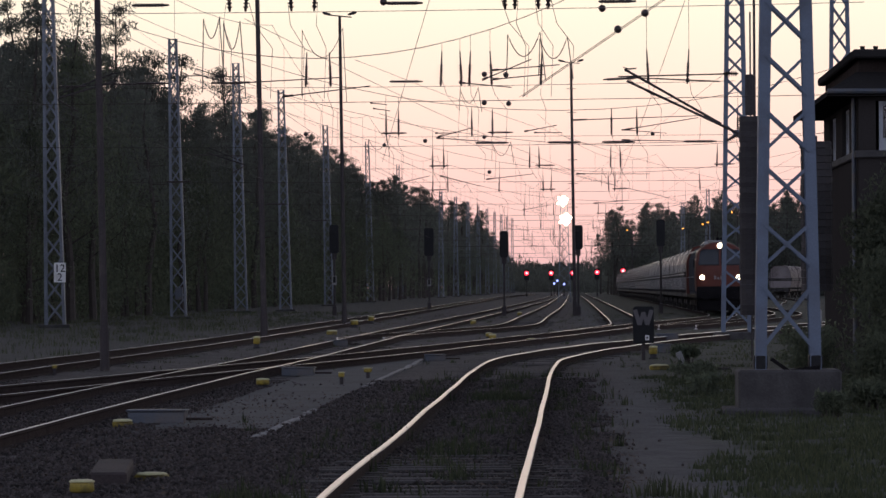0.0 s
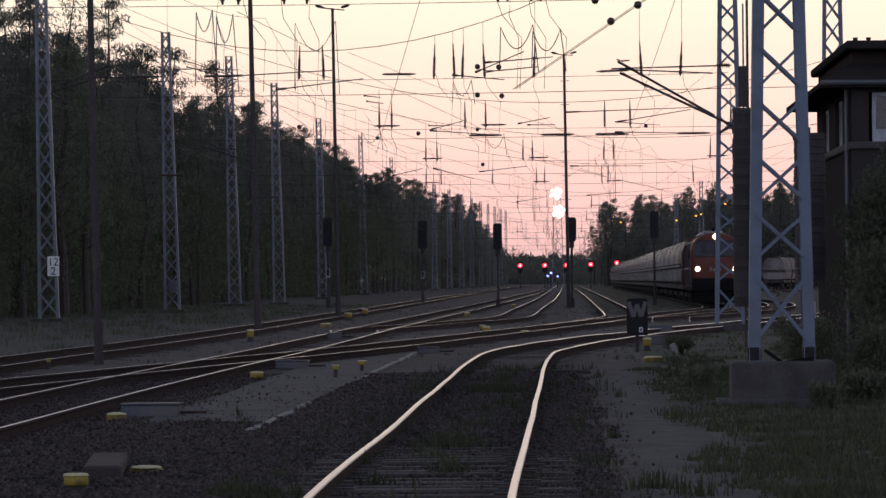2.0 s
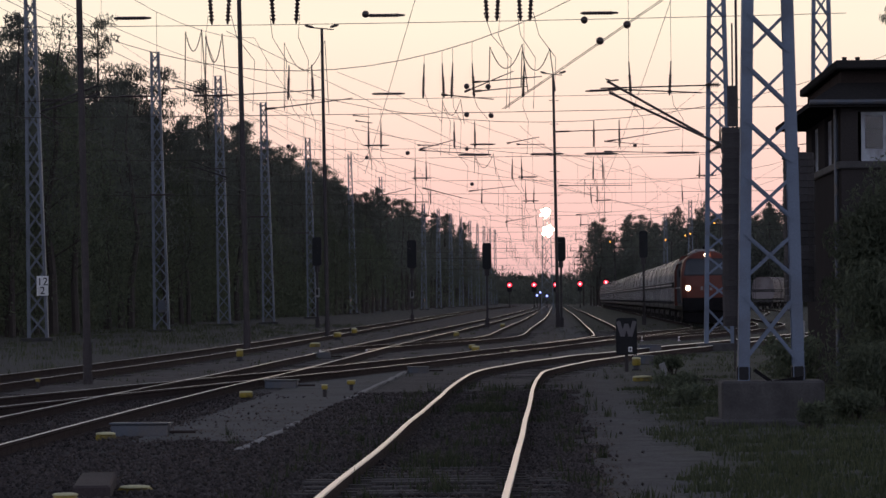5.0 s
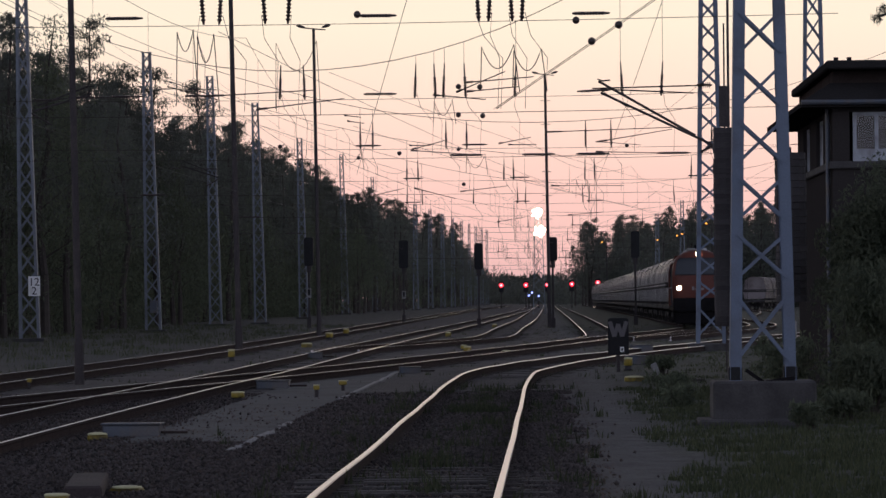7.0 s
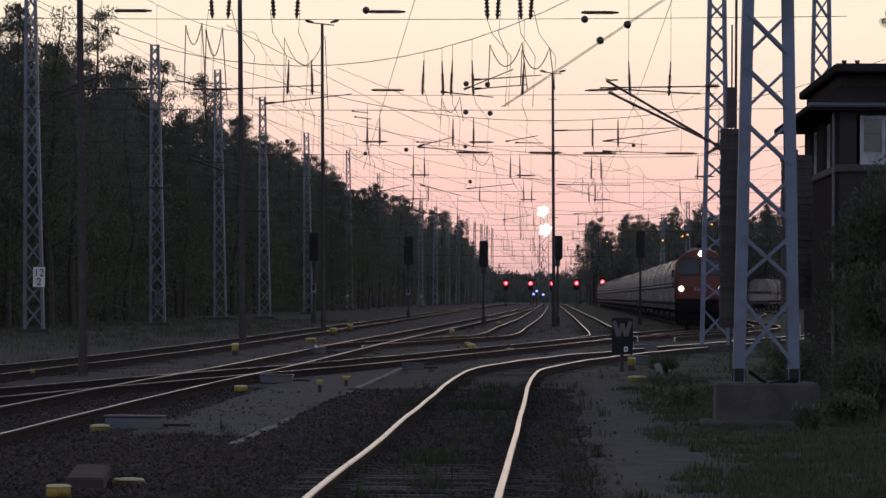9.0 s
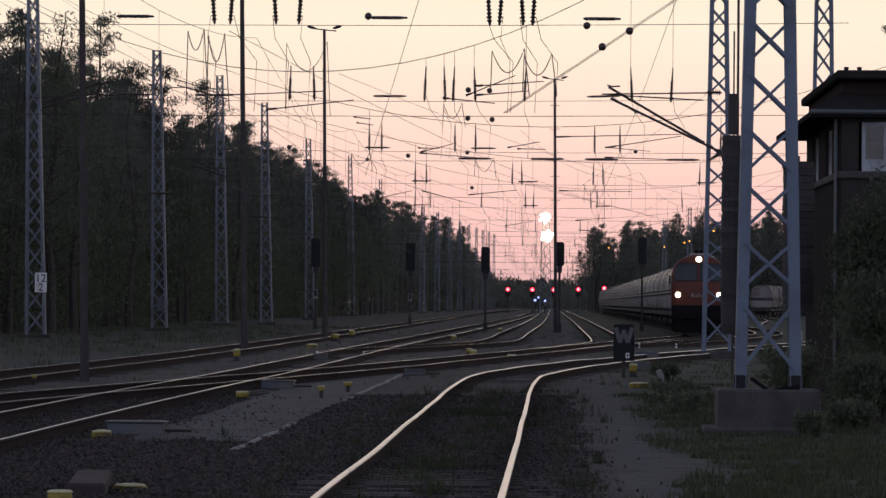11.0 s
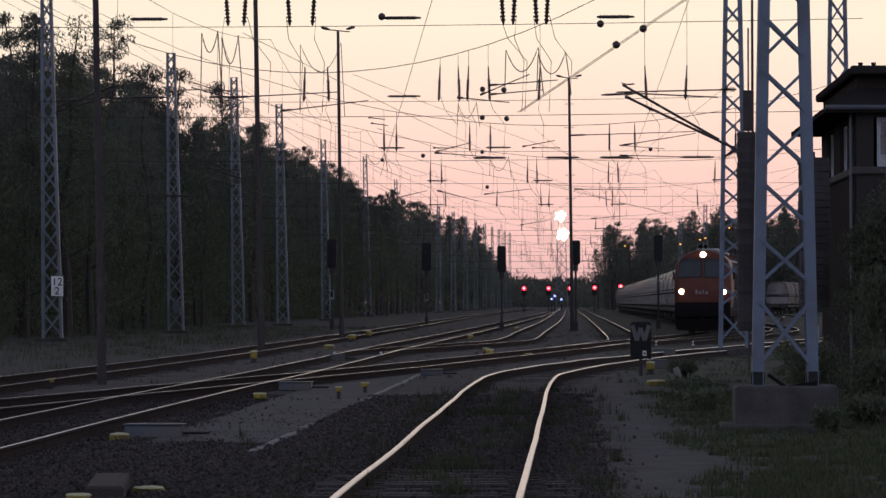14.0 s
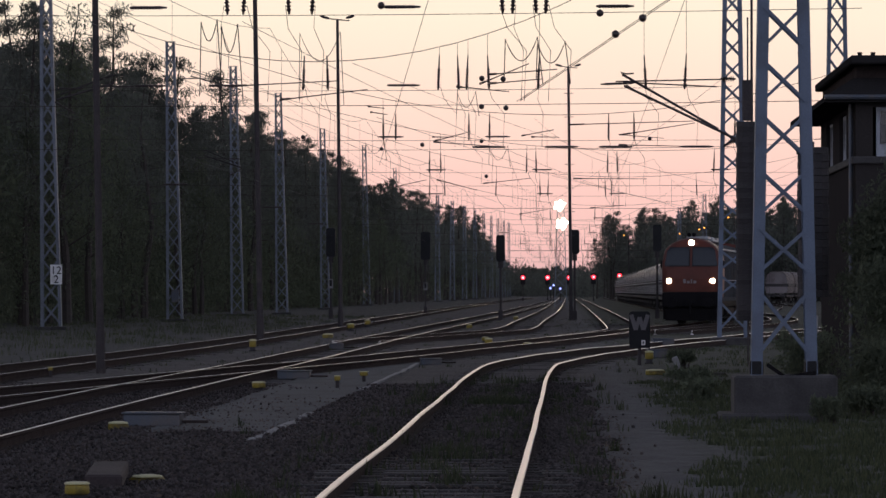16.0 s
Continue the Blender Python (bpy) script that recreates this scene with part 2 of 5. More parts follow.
def spline(ctrl, step=1.0):
    """Points of a smooth way through the control points, about a step apart."""
    p = [Vector((*c, 0)) for c in ctrl]
    p = [2 * p[0] - p[1]] + p + [2 * p[-1] - p[-2]]
    out = []
    for i in range(1, len(p) - 2):
        a, b, c, d = p[i - 1:i + 3]
        # centripetal knots keep the curve from swinging out
        t0, t1 = 0.0, (b - a).length ** 0.5
        t2 = t1 + (c - b).length ** 0.5
        t3 = t2 + (d - c).length ** 0.5
        n = max(2, int((c - b).length / step))
        for k in range(n):
            t = t1 + (t2 - t1) * k / n
            a1 = a * ((t1 - t) / (t1 - t0)) + b * ((t - t0) / (t1 - t0))
            a2 = b * ((t2 - t) / (t2 - t1)) + c * ((t - t1) / (t2 - t1))
            a3 = c * ((t3 - t) / (t3 - t2)) + d * ((t - t2) / (t3 - t2))
            b1 = a1 * ((t2 - t) / (t2 - t0)) + a2 * ((t - t0) / (t2 - t0))
            b2 = a2 * ((t3 - t) / (t3 - t1)) + a3 * ((t - t1) / (t3 - t1))
            out.append(b1 * ((t2 - t) / (t2 - t1)) + b2 * ((t - t1) / (t2 - t1)))
    out.append(p[-2])
    return out


def offset(pts, d, wobble=0.0):
    """The way beside a way, d to the right."""
    out = []
    for i, p in enumerate(pts):
        a, b = pts[max(i - 1, 0)], pts[min(i + 1, len(pts) - 1)]
        t = (b - a).normalized()
        w = wobble * noise.noise(Vector((p.x + d, p.y * 0.12, 3.3)))
        out.append(p + Vector((t.y, -t.x, 0)) * (d + w) + Vector((0, 0, 0.6 * wobble * noise.noise(Vector((p.x, p.y * 0.15, 9 + d))))))
    return out


# ---- ground ----
GROUND_Z = -0.18


def ground_height(x, y):
    z = GROUND_Z
    if x < -14:
        z += 0.10 * min(1.0, (-14 - x) / 6)
    if y < 140:
        z += 0.024 * noise.noise(Vector((x * 0.8, y * 0.8, 0))) + 0.02 * noise.noise(Vector((x * 2.3, y * 2.3, 4)))
    return z


def ground_material():
    m = mat("dark_ballast_ground", (0.058, 0.049, 0.048), 0.95, 0, 0.45, 0.35, 11.0, 0.9, dirt=(0.038, 0.036, 0.033), dirt_amount=0.55, depth=0.05)
    n, l = m.node_tree.nodes, m.node_tree.links
    b = n["Principled BSDF"]
    old = b.inputs["Base Color"].links[0].from_socket
    tc = n.new("ShaderNodeTexCoord")
    sepx = n.new("ShaderNodeSeparateXYZ")
    l.new(tc.outputs["Object"], sepx.inputs[0])
    edge = n.new("ShaderNodeTexNoise")
    edge.inputs["Scale"].default_value, edge.inputs["Detail"].default_value = 0.9, 6
    l.new(tc.outputs["Object"], edge.inputs["Vector"])

    def math_node(op, a, c):
        k = n.new("ShaderNodeMath")
        k.operation = op
        for i, q in enumerate((a, c)):
            if isinstance(q, (int, float)):
                k.inputs[i].default_value = q
            else:
                l.new(q, k.inputs[i])
        return k.outputs[0]

    def band(lo, hi, soft, rough):
        """A strip of ground between two lines that run with the tracks, with a ragged edge."""
        x = math_node("ADD", sepx.outputs["X"], math_node("MULTIPLY", math_node("SUBTRACT", edge.outputs[0], 0.5), rough))
        masks = []
        for p, q in ((lo - soft, lo + soft), (hi + soft, hi - soft)):
            r = n.new("ShaderNodeMapRange")
            r.inputs["From Min"].default_value, r.inputs["From Max"].default_value = p, q
            l.new(x, r.inputs["Value"])
            masks.append(r.outputs[0])
        return math_node("MULTIPLY", *masks)

    color = old
    for lo, hi, soft, rough, paint in ((0.7, 1.75, 0.45, 1.7, (0.066, 0.064, 0.065)), (1.6, 60.0, 0.35, 1.5, (0.034, 0.038, 0.026)), (1.72, 1.78, 0.08, 0.4, (0.085, 0.082, 0.078)),
                                       (-60.0, -13.0, 0.5, 3.0, (0.037, 0.037, 0.033))):
        mix = n.new("ShaderNodeMix")
        mix.data_type = "RGBA"
        l.new(band(lo, hi, soft, rough), mix.inputs["Factor"])
        l.new(color, mix.inputs[6])
        mix.inputs[7].default_value = (*paint, 1)
        color = mix.outputs[2]
    # trodden and washed patches over all of it
    patch, span, tone = n.new("ShaderNodeTexNoise"), n.new("ShaderNodeMapRange"), n.new("ShaderNodeHueSaturation")
    patch.inputs["Scale"].default_value, patch.inputs["Detail"].default_value, patch.inputs["Roughness"].default_value = 1.7, 9, 0.68
    l.new(tc.outputs["Object"], patch.inputs["Vector"])
    span.inputs["From Min"].default_value, span.inputs["From Max"].default_value = 0.3, 0.7
    span.inputs["To Min"].default_value, span.inputs["To Max"].default_value = 0.6, 1.4
    l.new(patch.outputs[0], span.inputs["Value"])
    l.new(span.outputs[0], tone.inputs["Value"])
    l.new(color, tone.inputs["Color"])
    l.new(tone.outputs[0], b.inputs["Base Color"])
    return m


xs = [-2500, -1200, -500, -200, -100, -60, -45] + [-34 + 0.5 * i for i in range(44)] + [-12 + 0.22 * i for i in range(96)] + [9.2 + 0.8 * i for i in range(40)] + [48, 70, 120, 250, 600, 1300, 2500]
ys = [-60, -20, 0, 10, 18] + [24 + 0.22 * i for i in range(200)] + [68 + 0.8 * i for i in range(90)] + [142, 160, 190, 230, 280, 350, 450, 600, 800, 1100, 1500, 2200, 3200, 4600]
sh = Shape()
sh.v = [(x, y, ground_height(x, y)) for y in ys for x in xs]
nx = len(xs)
sh.f = [(j * nx + i, j * nx + i + 1, (j + 1) * nx + i + 1, (j + 1) * nx + i) for j in range(len(ys) - 1) for i in range(nx - 1)]
sh.s = [0] * len(sh.f)
solid("ground", sh, ground_material(), Matrix(), "dark ballast and weedy soil of a railway yard", "ground", kind="structure", smooth=True)

# ---- tracks: the ways of their centre lines in plan ----
WAYS = {
    "siding": [(-1.13, 5), (-1.13, 28), (-1.1, 44), (-1.08, 58), (-1.07, 66), (-1.0, 76), (-0.75, 84), (0.05, 92.5), (1.3, 102), (3.1, 113), (5.4, 126), (9, 146), (13, 168), (19, 205)],
    "main": [(-7.05, 5), (-7.03, 30), (-7.0, 48), (-6.92, 62), (-6.78, 72), (-6.58, 84), (-6.45, 100), (-6.25, 130), (-5.4, 194), (-4.2, 303), (-2.6, 520), (-1.5, 900)],
    "crossing": [(-12.2, 34), (-9.4, 56), (-7.75, 68), (-6.5, 76.5), (-5.3, 84.5), (-4.15, 93), (-2.95, 103), (-1.65, 113.5), (0.9, 135), (3.7, 159), (5.75, 176), (7.0, 185), (8.0, 194), (8.6, 203), (8.88, 212), (9.05, 232), (9.5, 330), (10.3, 650), (10.6, 900)],
    "outer": [(-11.9, 30), (-11.8, 60), (-11.55, 80), (-11.15, 98), (-10.85, 125), (-10.75, 170), (-10.72, 240), (-10.7, 400), (-10.2, 600), (-8.0, 900)],
    "middle": [(-6.7, 119), (-5.9, 127), (-4.6, 136.5), (-3.2, 146.5), (-2.4, 153.5), (-2.05, 161), (-1.8, 200), (-1.25, 283), (-0.7, 500), (-0.2, 900)],
    "inner": [(0.3, 130), (1.2, 139), (2.1, 149), (2.6, 157), (2.74, 168), (2.85, 210), (3.1, 350), (3.3, 734), (3.4, 900)],
    "yard": [(4.5, 150), (7.0, 165), (10.3, 187), (12.6, 210), (13.6, 240), (14, 300), (14.6, 700)],
    "far_siding": [(20, 330), (24, 390), (26.6, 460), (30, 600), (34, 850)],
}
LABELS = {
    "siding": "siding with two bright worn rails bending into the yard", "main": "straight main track with dark rusty rails",
    "crossing": "track crossing the others on a long slant", "outer": "outermost track beside the row of masts",
    "middle": "track running away down the middle of the yard", "inner": "track branching off beside the tall lamp pole",
    "yard": "track into the sidings", "far_siding": "siding under parked hopper wagons",
}
RAIL = [(-0.034, -0.012), (-0.028, 0.0), (0.028, 0.0), (0.034, -0.012), (0.034, -0.035), (0.009, -0.05), (0.009, -0.135), (0.065, -0.15), (0.065, -0.165), (-0.065, -0.165), (-0.065, -0.15), (-0.009, -0.135), (-0.009, -0.05), (-0.034, -0.035)]
RAIL_SLOT = [0, 0, 0] + [1] * 11
# a rail whose head is polished along a narrow band only
RAIL_BAND = [(-0.034, -0.012), (-0.028, -0.001), (-0.023, 0.0), (0.025, 0.0), (0.029, -0.001)] + RAIL[3:]
RAIL_BAND_SLOT = [1, 1, 0, 1, 1] + [1] * 11
SLEEPER_ENDS = {"siding": (25, 115), "main": (36, 150), "crossing": (50, 150), "outer": (66, 150), "middle": (119, 190), "inner": (130, 200), "yard": (150, 200), "far_siding": (330, 332)}


def sleeper_mesh():
    bm = bmesh.new()
    bmesh.ops.create_cube(bm, size=1.0, matrix=Matrix.Diagonal((2.5, 0.25, 0.16, 1)))
    bmesh.ops.bevel(bm, geom=bm.edges[:], offset=0.015, segments=1, affect="EDGES")
    for x in (-0.75, 0.75):
        bmesh.ops.create_cube(bm, size=1.0, matrix=Matrix.Translation((x, 0, 0.087)) @ Matrix.Diagonal((0.32, 0.15, 0.016, 1)))
    me = bpy.data.meshes.new("sleeper")
    bm.to_mesh(me)
    bm.free()
    me.materials.append(SLEEPER)
    return me


SLEEPER_MESH = sleeper_mesh()


def track(name):
    pts = spline(WAYS[name], 1.0)
    t = thing("railway_track", Matrix(), LABELS[name], "track", "tracks of the yard")
    wob = 0.03 if name == "siding" else 0.01
    for d in (-0.76, 0.76):
        top = RAIL_TOP if name == "siding" else RAIL_MAIN if name in ("main", "crossing") else RAIL_DULL
        part("rail", Shape().sweep(offset(pts, d, wob), *((RAIL, RAIL_SLOT) if name == "siding" else (RAIL_BAND, RAIL_BAND_SLOT))), [top, RAIL_RUST], t, "rail with a worn bright head")
    lo, hi = SLEEPER_ENDS[name]
    run, count, past = 0.0, 0, lo
    for a, b in zip(pts, pts[1:]):
        run += (b - a).length
        while run >= 0.65:
            run -= 0.65
            if lo < b.y < hi and count < 300:
                ang = math.degrees(math.atan2(b.y - a.y, b.x - a.x)) - 90
                q = b - (b - a).normalized() * run
                part("sleeper", SLEEPER_MESH, None, t, at=pose(q.x + random.gauss(0, 0.02), q.y, (-0.218 if q.y < 38.5 else -0.256) + random.gauss(0, 0.006), 0, 0, ang + random.gauss(0, 0.6)))
                count += 1
    return t


for w in WAYS:
    track(w)

# walkway of grey sand between two tracks, with a pale edging
sh = Shape()
way = [Vector((0, y, 0)) for y in range(46, 94, 2)]
edge_r = [-3.63 + 0.0035 * (y.y - 45) for y in way]
for i, p in enumerate(way):
    l = -5.35 + 0.12 * noise.noise(Vector((0, p.y * 0.3, 0)))
    sh.v += [(l, p.y, -0.16), (edge_r[i] - 0.05, p.y, -0.148)]
sh.f = [(2 * i, 2 * i + 1, 2 * i + 3, 2 * i + 2) for i in range(len(way) - 1)]
sh.s = [0] * len(sh.f)
solid("walkway", sh, SAND, Matrix(), "grey sand walkway between the tracks", "walkway", kind="structure")
edging = thing("edging", Matrix(), "pale concrete edging of the walkway", "kerb", kind="structure")
for i in list(range(9, 14)) + list(range(20, 32)):
    y = 26 + 2 * i
    s = Shape().box((0, 0, 0), (0.1, 1.97, 0.2), bevel=0.01)
    part("kerbstone", s, KERB, edging, at=pose(-3.67 + 0.0035 * (y - 45) + random.gauss(0, 0.012), y, -0.236 + random.gauss(0, 0.006), random.gauss(0, 0.15), 0, random.gauss(0, 0.3)))


def ballast(n):
    """Loose stones round the near tracks."""
    v, f = [], []
    rng = random.Random(5)
    while len(v) < n * 6:
        y = 26 + 44 * rng.random() ** 1.7
        x = rng.uniform(-0.14 * y - 1.2, 0.9) if rng.random() < 0.75 else rng.gauss(-0.1, 0.75)
        if -5.3 < x < -3.65 and y > 46 and rng.random() < 0.96:
            continue
        if (y < 34 and x < -8) or x > 1.9 or (x > 0.45 + 0.3 * noise.noise(Vector((x * 2, y * 0.5, 1))) and rng.random() < 0.993):
            continue
        if y < 38.5 and abs(x + 1.13) < 0.62 and rng.random() < 0.8:
            continue
        s = rng.uniform(0.010, 0.028)
        c = Vector((x, y, ground_height(x, y) + s * 0.35 + 0.02))
        e = Euler((rng.random() * 6, rng.random() * 6, rng.random() * 6)).to_matrix()
        k = len(v)
        for d in ((1, 0, 0), (-1, 0, 0), (0, 1, 0), (0, -1, 0), (0, 0, 1), (0, 0, -1)):
            v.append(tuple(c + e @ (Vector(d) * s * rng.uniform(0.7, 1.3))))
        f += [(k + a, k + b, k + c2) for a, b, c2 in ((0, 2, 4), (2, 1, 4), (1, 3, 4), (3, 0, 4), (2, 0, 5), (1, 2, 5), (3, 1, 5), (0, 3, 5))]
    s = Shape()
    s.v, s.f, s.s = v, f, [0] * len(f)
    return s


solid("ballast", ballast(76000), STONE, Matrix(), "loose dark ballast stones between the rails", "gravel", kind="stuff")


def blades(spots, seed, material, name, label, tall):
    """Grass: bent blades in tufts round the given spots (x, y, radius, count)."""
    rng = random.Random(seed)
    v, f = [], []
    for x0, y0, r, n in spots:
        for _ in range(n):
            a, q = rng.random() * 6.28, r * rng.random() ** 0.6
            x, y = x0 + q * math.cos(a), y0 + q * math.sin(a)
            h = tall * rng.uniform(0.35, 1.0) * (1.15 - q / (r + 0.01) * 0.6)
            w, t = rng.uniform(0.006, 0.013), rng.random() * 6.28
            lean = rng.uniform(0.1, 0.6) * h
            z, k = ground_height(x, y) - 0.01, len(v)
            dx, dy = math.cos(t), math.sin(t)
            v += [(x - dy * w, y + dx * w, z), (x + dy * w, y - dx * w, z), (x + dx * lean * 0.4 + dy * w * 0.7, y + dy * lean * 0.4 - dx * w * 0.7, z + h * 0.6),
                  (x + dx * lean * 0.4 - dy * w * 0.7, y + dy * lean * 0.4 + dx * w * 0.7, z + h * 0.6), (x + dx * lean, y + dy * lean, z + h)]
            f += [(k, k + 1, k + 2, k + 3), (k + 3, k + 2, k + 4)]
    s = Shape()
    s.v, s.f, s.s = v, f, [0] * len(f)
    return solid(name, s, material, Matrix(), label, "grass", kind="stuff")


rng = random.Random(11)
spots = []
for _ in range(2600):
    y = 27 + 45 * rng.random() ** 1.2
    x = rng.uniform(1.55 + 0.25 * math.sin(y * 0.5), 0.09 * y + 3.2)
    spots.append((x, y, rng.uniform(0.1, 0.4), rng.randint(12, 30)))
for _ in range(140):
    y = 60 + 60 * rng.random()
    spots.append((rng.uniform(2.0 + 0.03 * (y - 60), 9), y, rng.uniform(0.2, 0.6), 30))
blades(spots, 3, GRASS_LEAF, "grass", "rough unmown grass beside the path", 0.13)
spots = [(-1.0, 57, 0.5, 900), (-1.15, 38.5, 0.5, 160), (-0.75, 51, 0.35, 120), (-1.05, 49, 0.3, 80), (-1.2, 40, 0.4, 90), (-0.9, 44, 0.5, 90), (-1.1, 58, 0.5, 90), (-1.3, 36, 0.35, 60), (-1.0, 33.5, 0.3, 60), (-1.6, 31.5, 0.25, 60),
         (-2.6, 30, 0.35, 220), (-2.3, 29, 0.3, 120), (0.3, 35, 0.3, 70), (0.8, 31, 0.3, 90), (1.1, 30, 0.3, 60), (-3.9, 45, 0.15, 25), (-4.2, 48, 0.15, 20), (-0.2, 52, 0.3, 60),
         (-0.1, 60, 0.3, 60), (-0.9, 70, 0.5, 80), (-1.1, 64, 0.4, 60)]
for _ in range(150):
    y = rng.uniform(27, 75)
    spots.append((rng.uniform(-2.9, 0.9), y, rng.uniform(0.05, 0.25), rng.randint(6, 22)))
blades(spots, 4, GRASS_LEAF, "weeds", "weeds growing between the rails", 0.24)
spots = []
for _ in range(900):
    y = rng.uniform(78, 240)
    spots.append((rng.uniform(-13, 9), y, rng.uniform(0.1, 0.4), rng.randint(5, 14)))
blades(spots, 7, GRASS_LEAF, "yard_weeds", "scattered low weeds between the tracks", 0.14)
spots = []
for _ in range(700):
    y = rng.uniform(70, 260)
    spots.append((rng.uniform(-27, -13.2), y, rng.uniform(0.3, 0.9), 22))
blades(spots, 6, GRASS_LEAF, "verge_grass", "long dull grass along the row of masts", 0.3)


def litter(n):
    """Dead leaves and twigs strewn over the ballast."""
    r2 = random.Random(31)
    s = Shape()
    for _ in range(n):
        y = 26 + 34 * r2.random() ** 1.5
        x = r2.uniform(-0.14 * y - 1.0, 0.75)
        if abs(x + 1.88) < 0.1 or abs(x + 0.38) < 0.1:
            continue
        c = Vector((x, y, ground_height(x, y) + r2.uniform(0.02, 0.045)))
        e = Euler((r2.gauss(0, 0.5), r2.gauss(0, 0.5), r2.random() * 6.3)).to_matrix()
        a, b = r2.uniform(0.012, 0.035), r2.uniform(0.006, 0.016)
        s.add([c + e @ Vector(p) for p in ((-a, 0, 0), (0, -b, 0.004), (a, 0, 0), (0, b, 0.004))], [(0, 1, 2, 3)])
    return s


solid("leaf_litter", litter(9000), leaf_mat("dead_leaves", (0.05, 0.04, 0.034), (0.19, 0.15, 0.125)), Matrix(), "dead leaves strewn over the ballast", "leaf litter", kind="stuff")


# ---- masts ----
def lattice_mast(x, y, height, base_w, top_w, label, paint, leg=0.13, panel=0.95, footing=0.0, group="lattice masts", depth=0.34, rz=0.0, ry=0.0, z0=None, singly=False, thin=0.42, tarred=False, shrink=0.4):
    """Two channel legs joined by crossed flats on both faces, on a concrete footing."""
    z0 = GROUND_Z if z0 is None else z0
    t = thing("lattice_mast", pose(x, y, z0, 0, ry, rz), label, "mast", group)
    fh = footing or 0.25
    part("footing", Shape().box((0, 0, fh / 2 - 0.05), (base_w + 0.5, depth + 0.75, fh + 0.1), bevel=0.03), CONCRETE, t, "stained concrete footing")

    def wide(z):
        return base_w + (top_w - base_w) * (z - fh) / (height - fh)

    for s in (-1, 1):
        # channel section, open towards the inside
        h, d, k = leg / 2, depth / 2, 0.014
        sec = [(h, -d), (h, d), (-h, d), (-h, d - k), (h - k, d - k), (h - k, k - d), (-h, k - d), (-h, -d)]
        legs = Shape()
        hull(legs, [[(s * (w - leg) / 2 + s * a, b, z) for a, b in sec] for w, z in ((base_w, fh), (top_w, height))])
        part("leg", legs, paint, t, "channel leg")
    for q in (-1, 1):
        br, z, k = Shape(), fh + 0.12, 0
        while z < height - 0.3:
            w = wide(z)
            step = panel * (1 - shrink + shrink * w / base_w)
            z2 = min(z + step, height - 0.1)
            if singly and k == 0:
                z2 = z + 1.2
            zb, zt = (z + 0.12 * (z2 - z), z2 - 0.12 * (z2 - z)) if singly else (z, z2)
            w0, w1, yy = wide(zb) / 2 - leg / 2, wide(zt) / 2 - leg / 2, q * (depth / 2 + 0.014)
            for u, side_y in ((-1, yy), (1, yy + q * 0.013)):
                one = Shape() if singly else br
                one.bar((u * w0, side_y, zb), (-u * w1, side_y, zt), leg * thin, 0.012)
                if singly:
                    part("brace", one, paint, t)
            z, k = z2, k + 1
        if not singly:
            tagged(part("bracing", br, paint, t, "crossed flat bars"), kind="stuff")
    if tarred:
        for s in (-1, 1):
            part("tarred_foot", Shape().box((s * (base_w - leg) / 2, 0, fh + 0.1), (leg * 1.2, depth * 1.08, 0.24), bevel=0.04), BLACK, t, "black tarred leg foot")
        part("plinth", Shape().box((-0.1, 0, 0.02), (base_w + 0.7, depth + 0.95, 0.16), bevel=0.03), CONCRETE, t)
    part("cap_plate", Shape().box((0, 0, height + 0.012), (top_w + 0.06, depth + 0.06, 0.02)), paint, t)
    return t


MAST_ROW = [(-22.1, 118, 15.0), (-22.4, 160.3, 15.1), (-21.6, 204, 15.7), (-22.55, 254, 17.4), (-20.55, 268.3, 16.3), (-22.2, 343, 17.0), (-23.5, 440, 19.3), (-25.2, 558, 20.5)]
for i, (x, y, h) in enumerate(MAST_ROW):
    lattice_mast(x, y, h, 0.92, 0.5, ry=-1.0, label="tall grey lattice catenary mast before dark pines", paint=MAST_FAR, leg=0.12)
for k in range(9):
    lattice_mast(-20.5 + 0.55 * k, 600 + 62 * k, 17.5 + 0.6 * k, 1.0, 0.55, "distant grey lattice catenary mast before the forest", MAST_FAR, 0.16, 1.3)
near_mast = lattice_mast(3.06, 51.1, 13.0, 0.92, 0.42, "blue-grey lattice mast on a big concrete block", MAST, 0.158, 0.84, 0.62, depth=0.3, singly=True, thin=0.26, tarred=True, shrink=0.6)
second_mast = lattice_mast(5.62, 122, 15.0, 1.02, 0.5, "blue-grey lattice mast with a long slanting cantilever", MAST, 0.14, 0.85, singly=True)
lattice_mast(9.31, 125, 15.5, 1.0, 0.5, "grey lattice mast rising behind the signal box", MAST, 0.12, 0.9)
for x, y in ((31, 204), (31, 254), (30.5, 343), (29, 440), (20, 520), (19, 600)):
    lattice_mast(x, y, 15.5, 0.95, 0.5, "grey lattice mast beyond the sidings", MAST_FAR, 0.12)


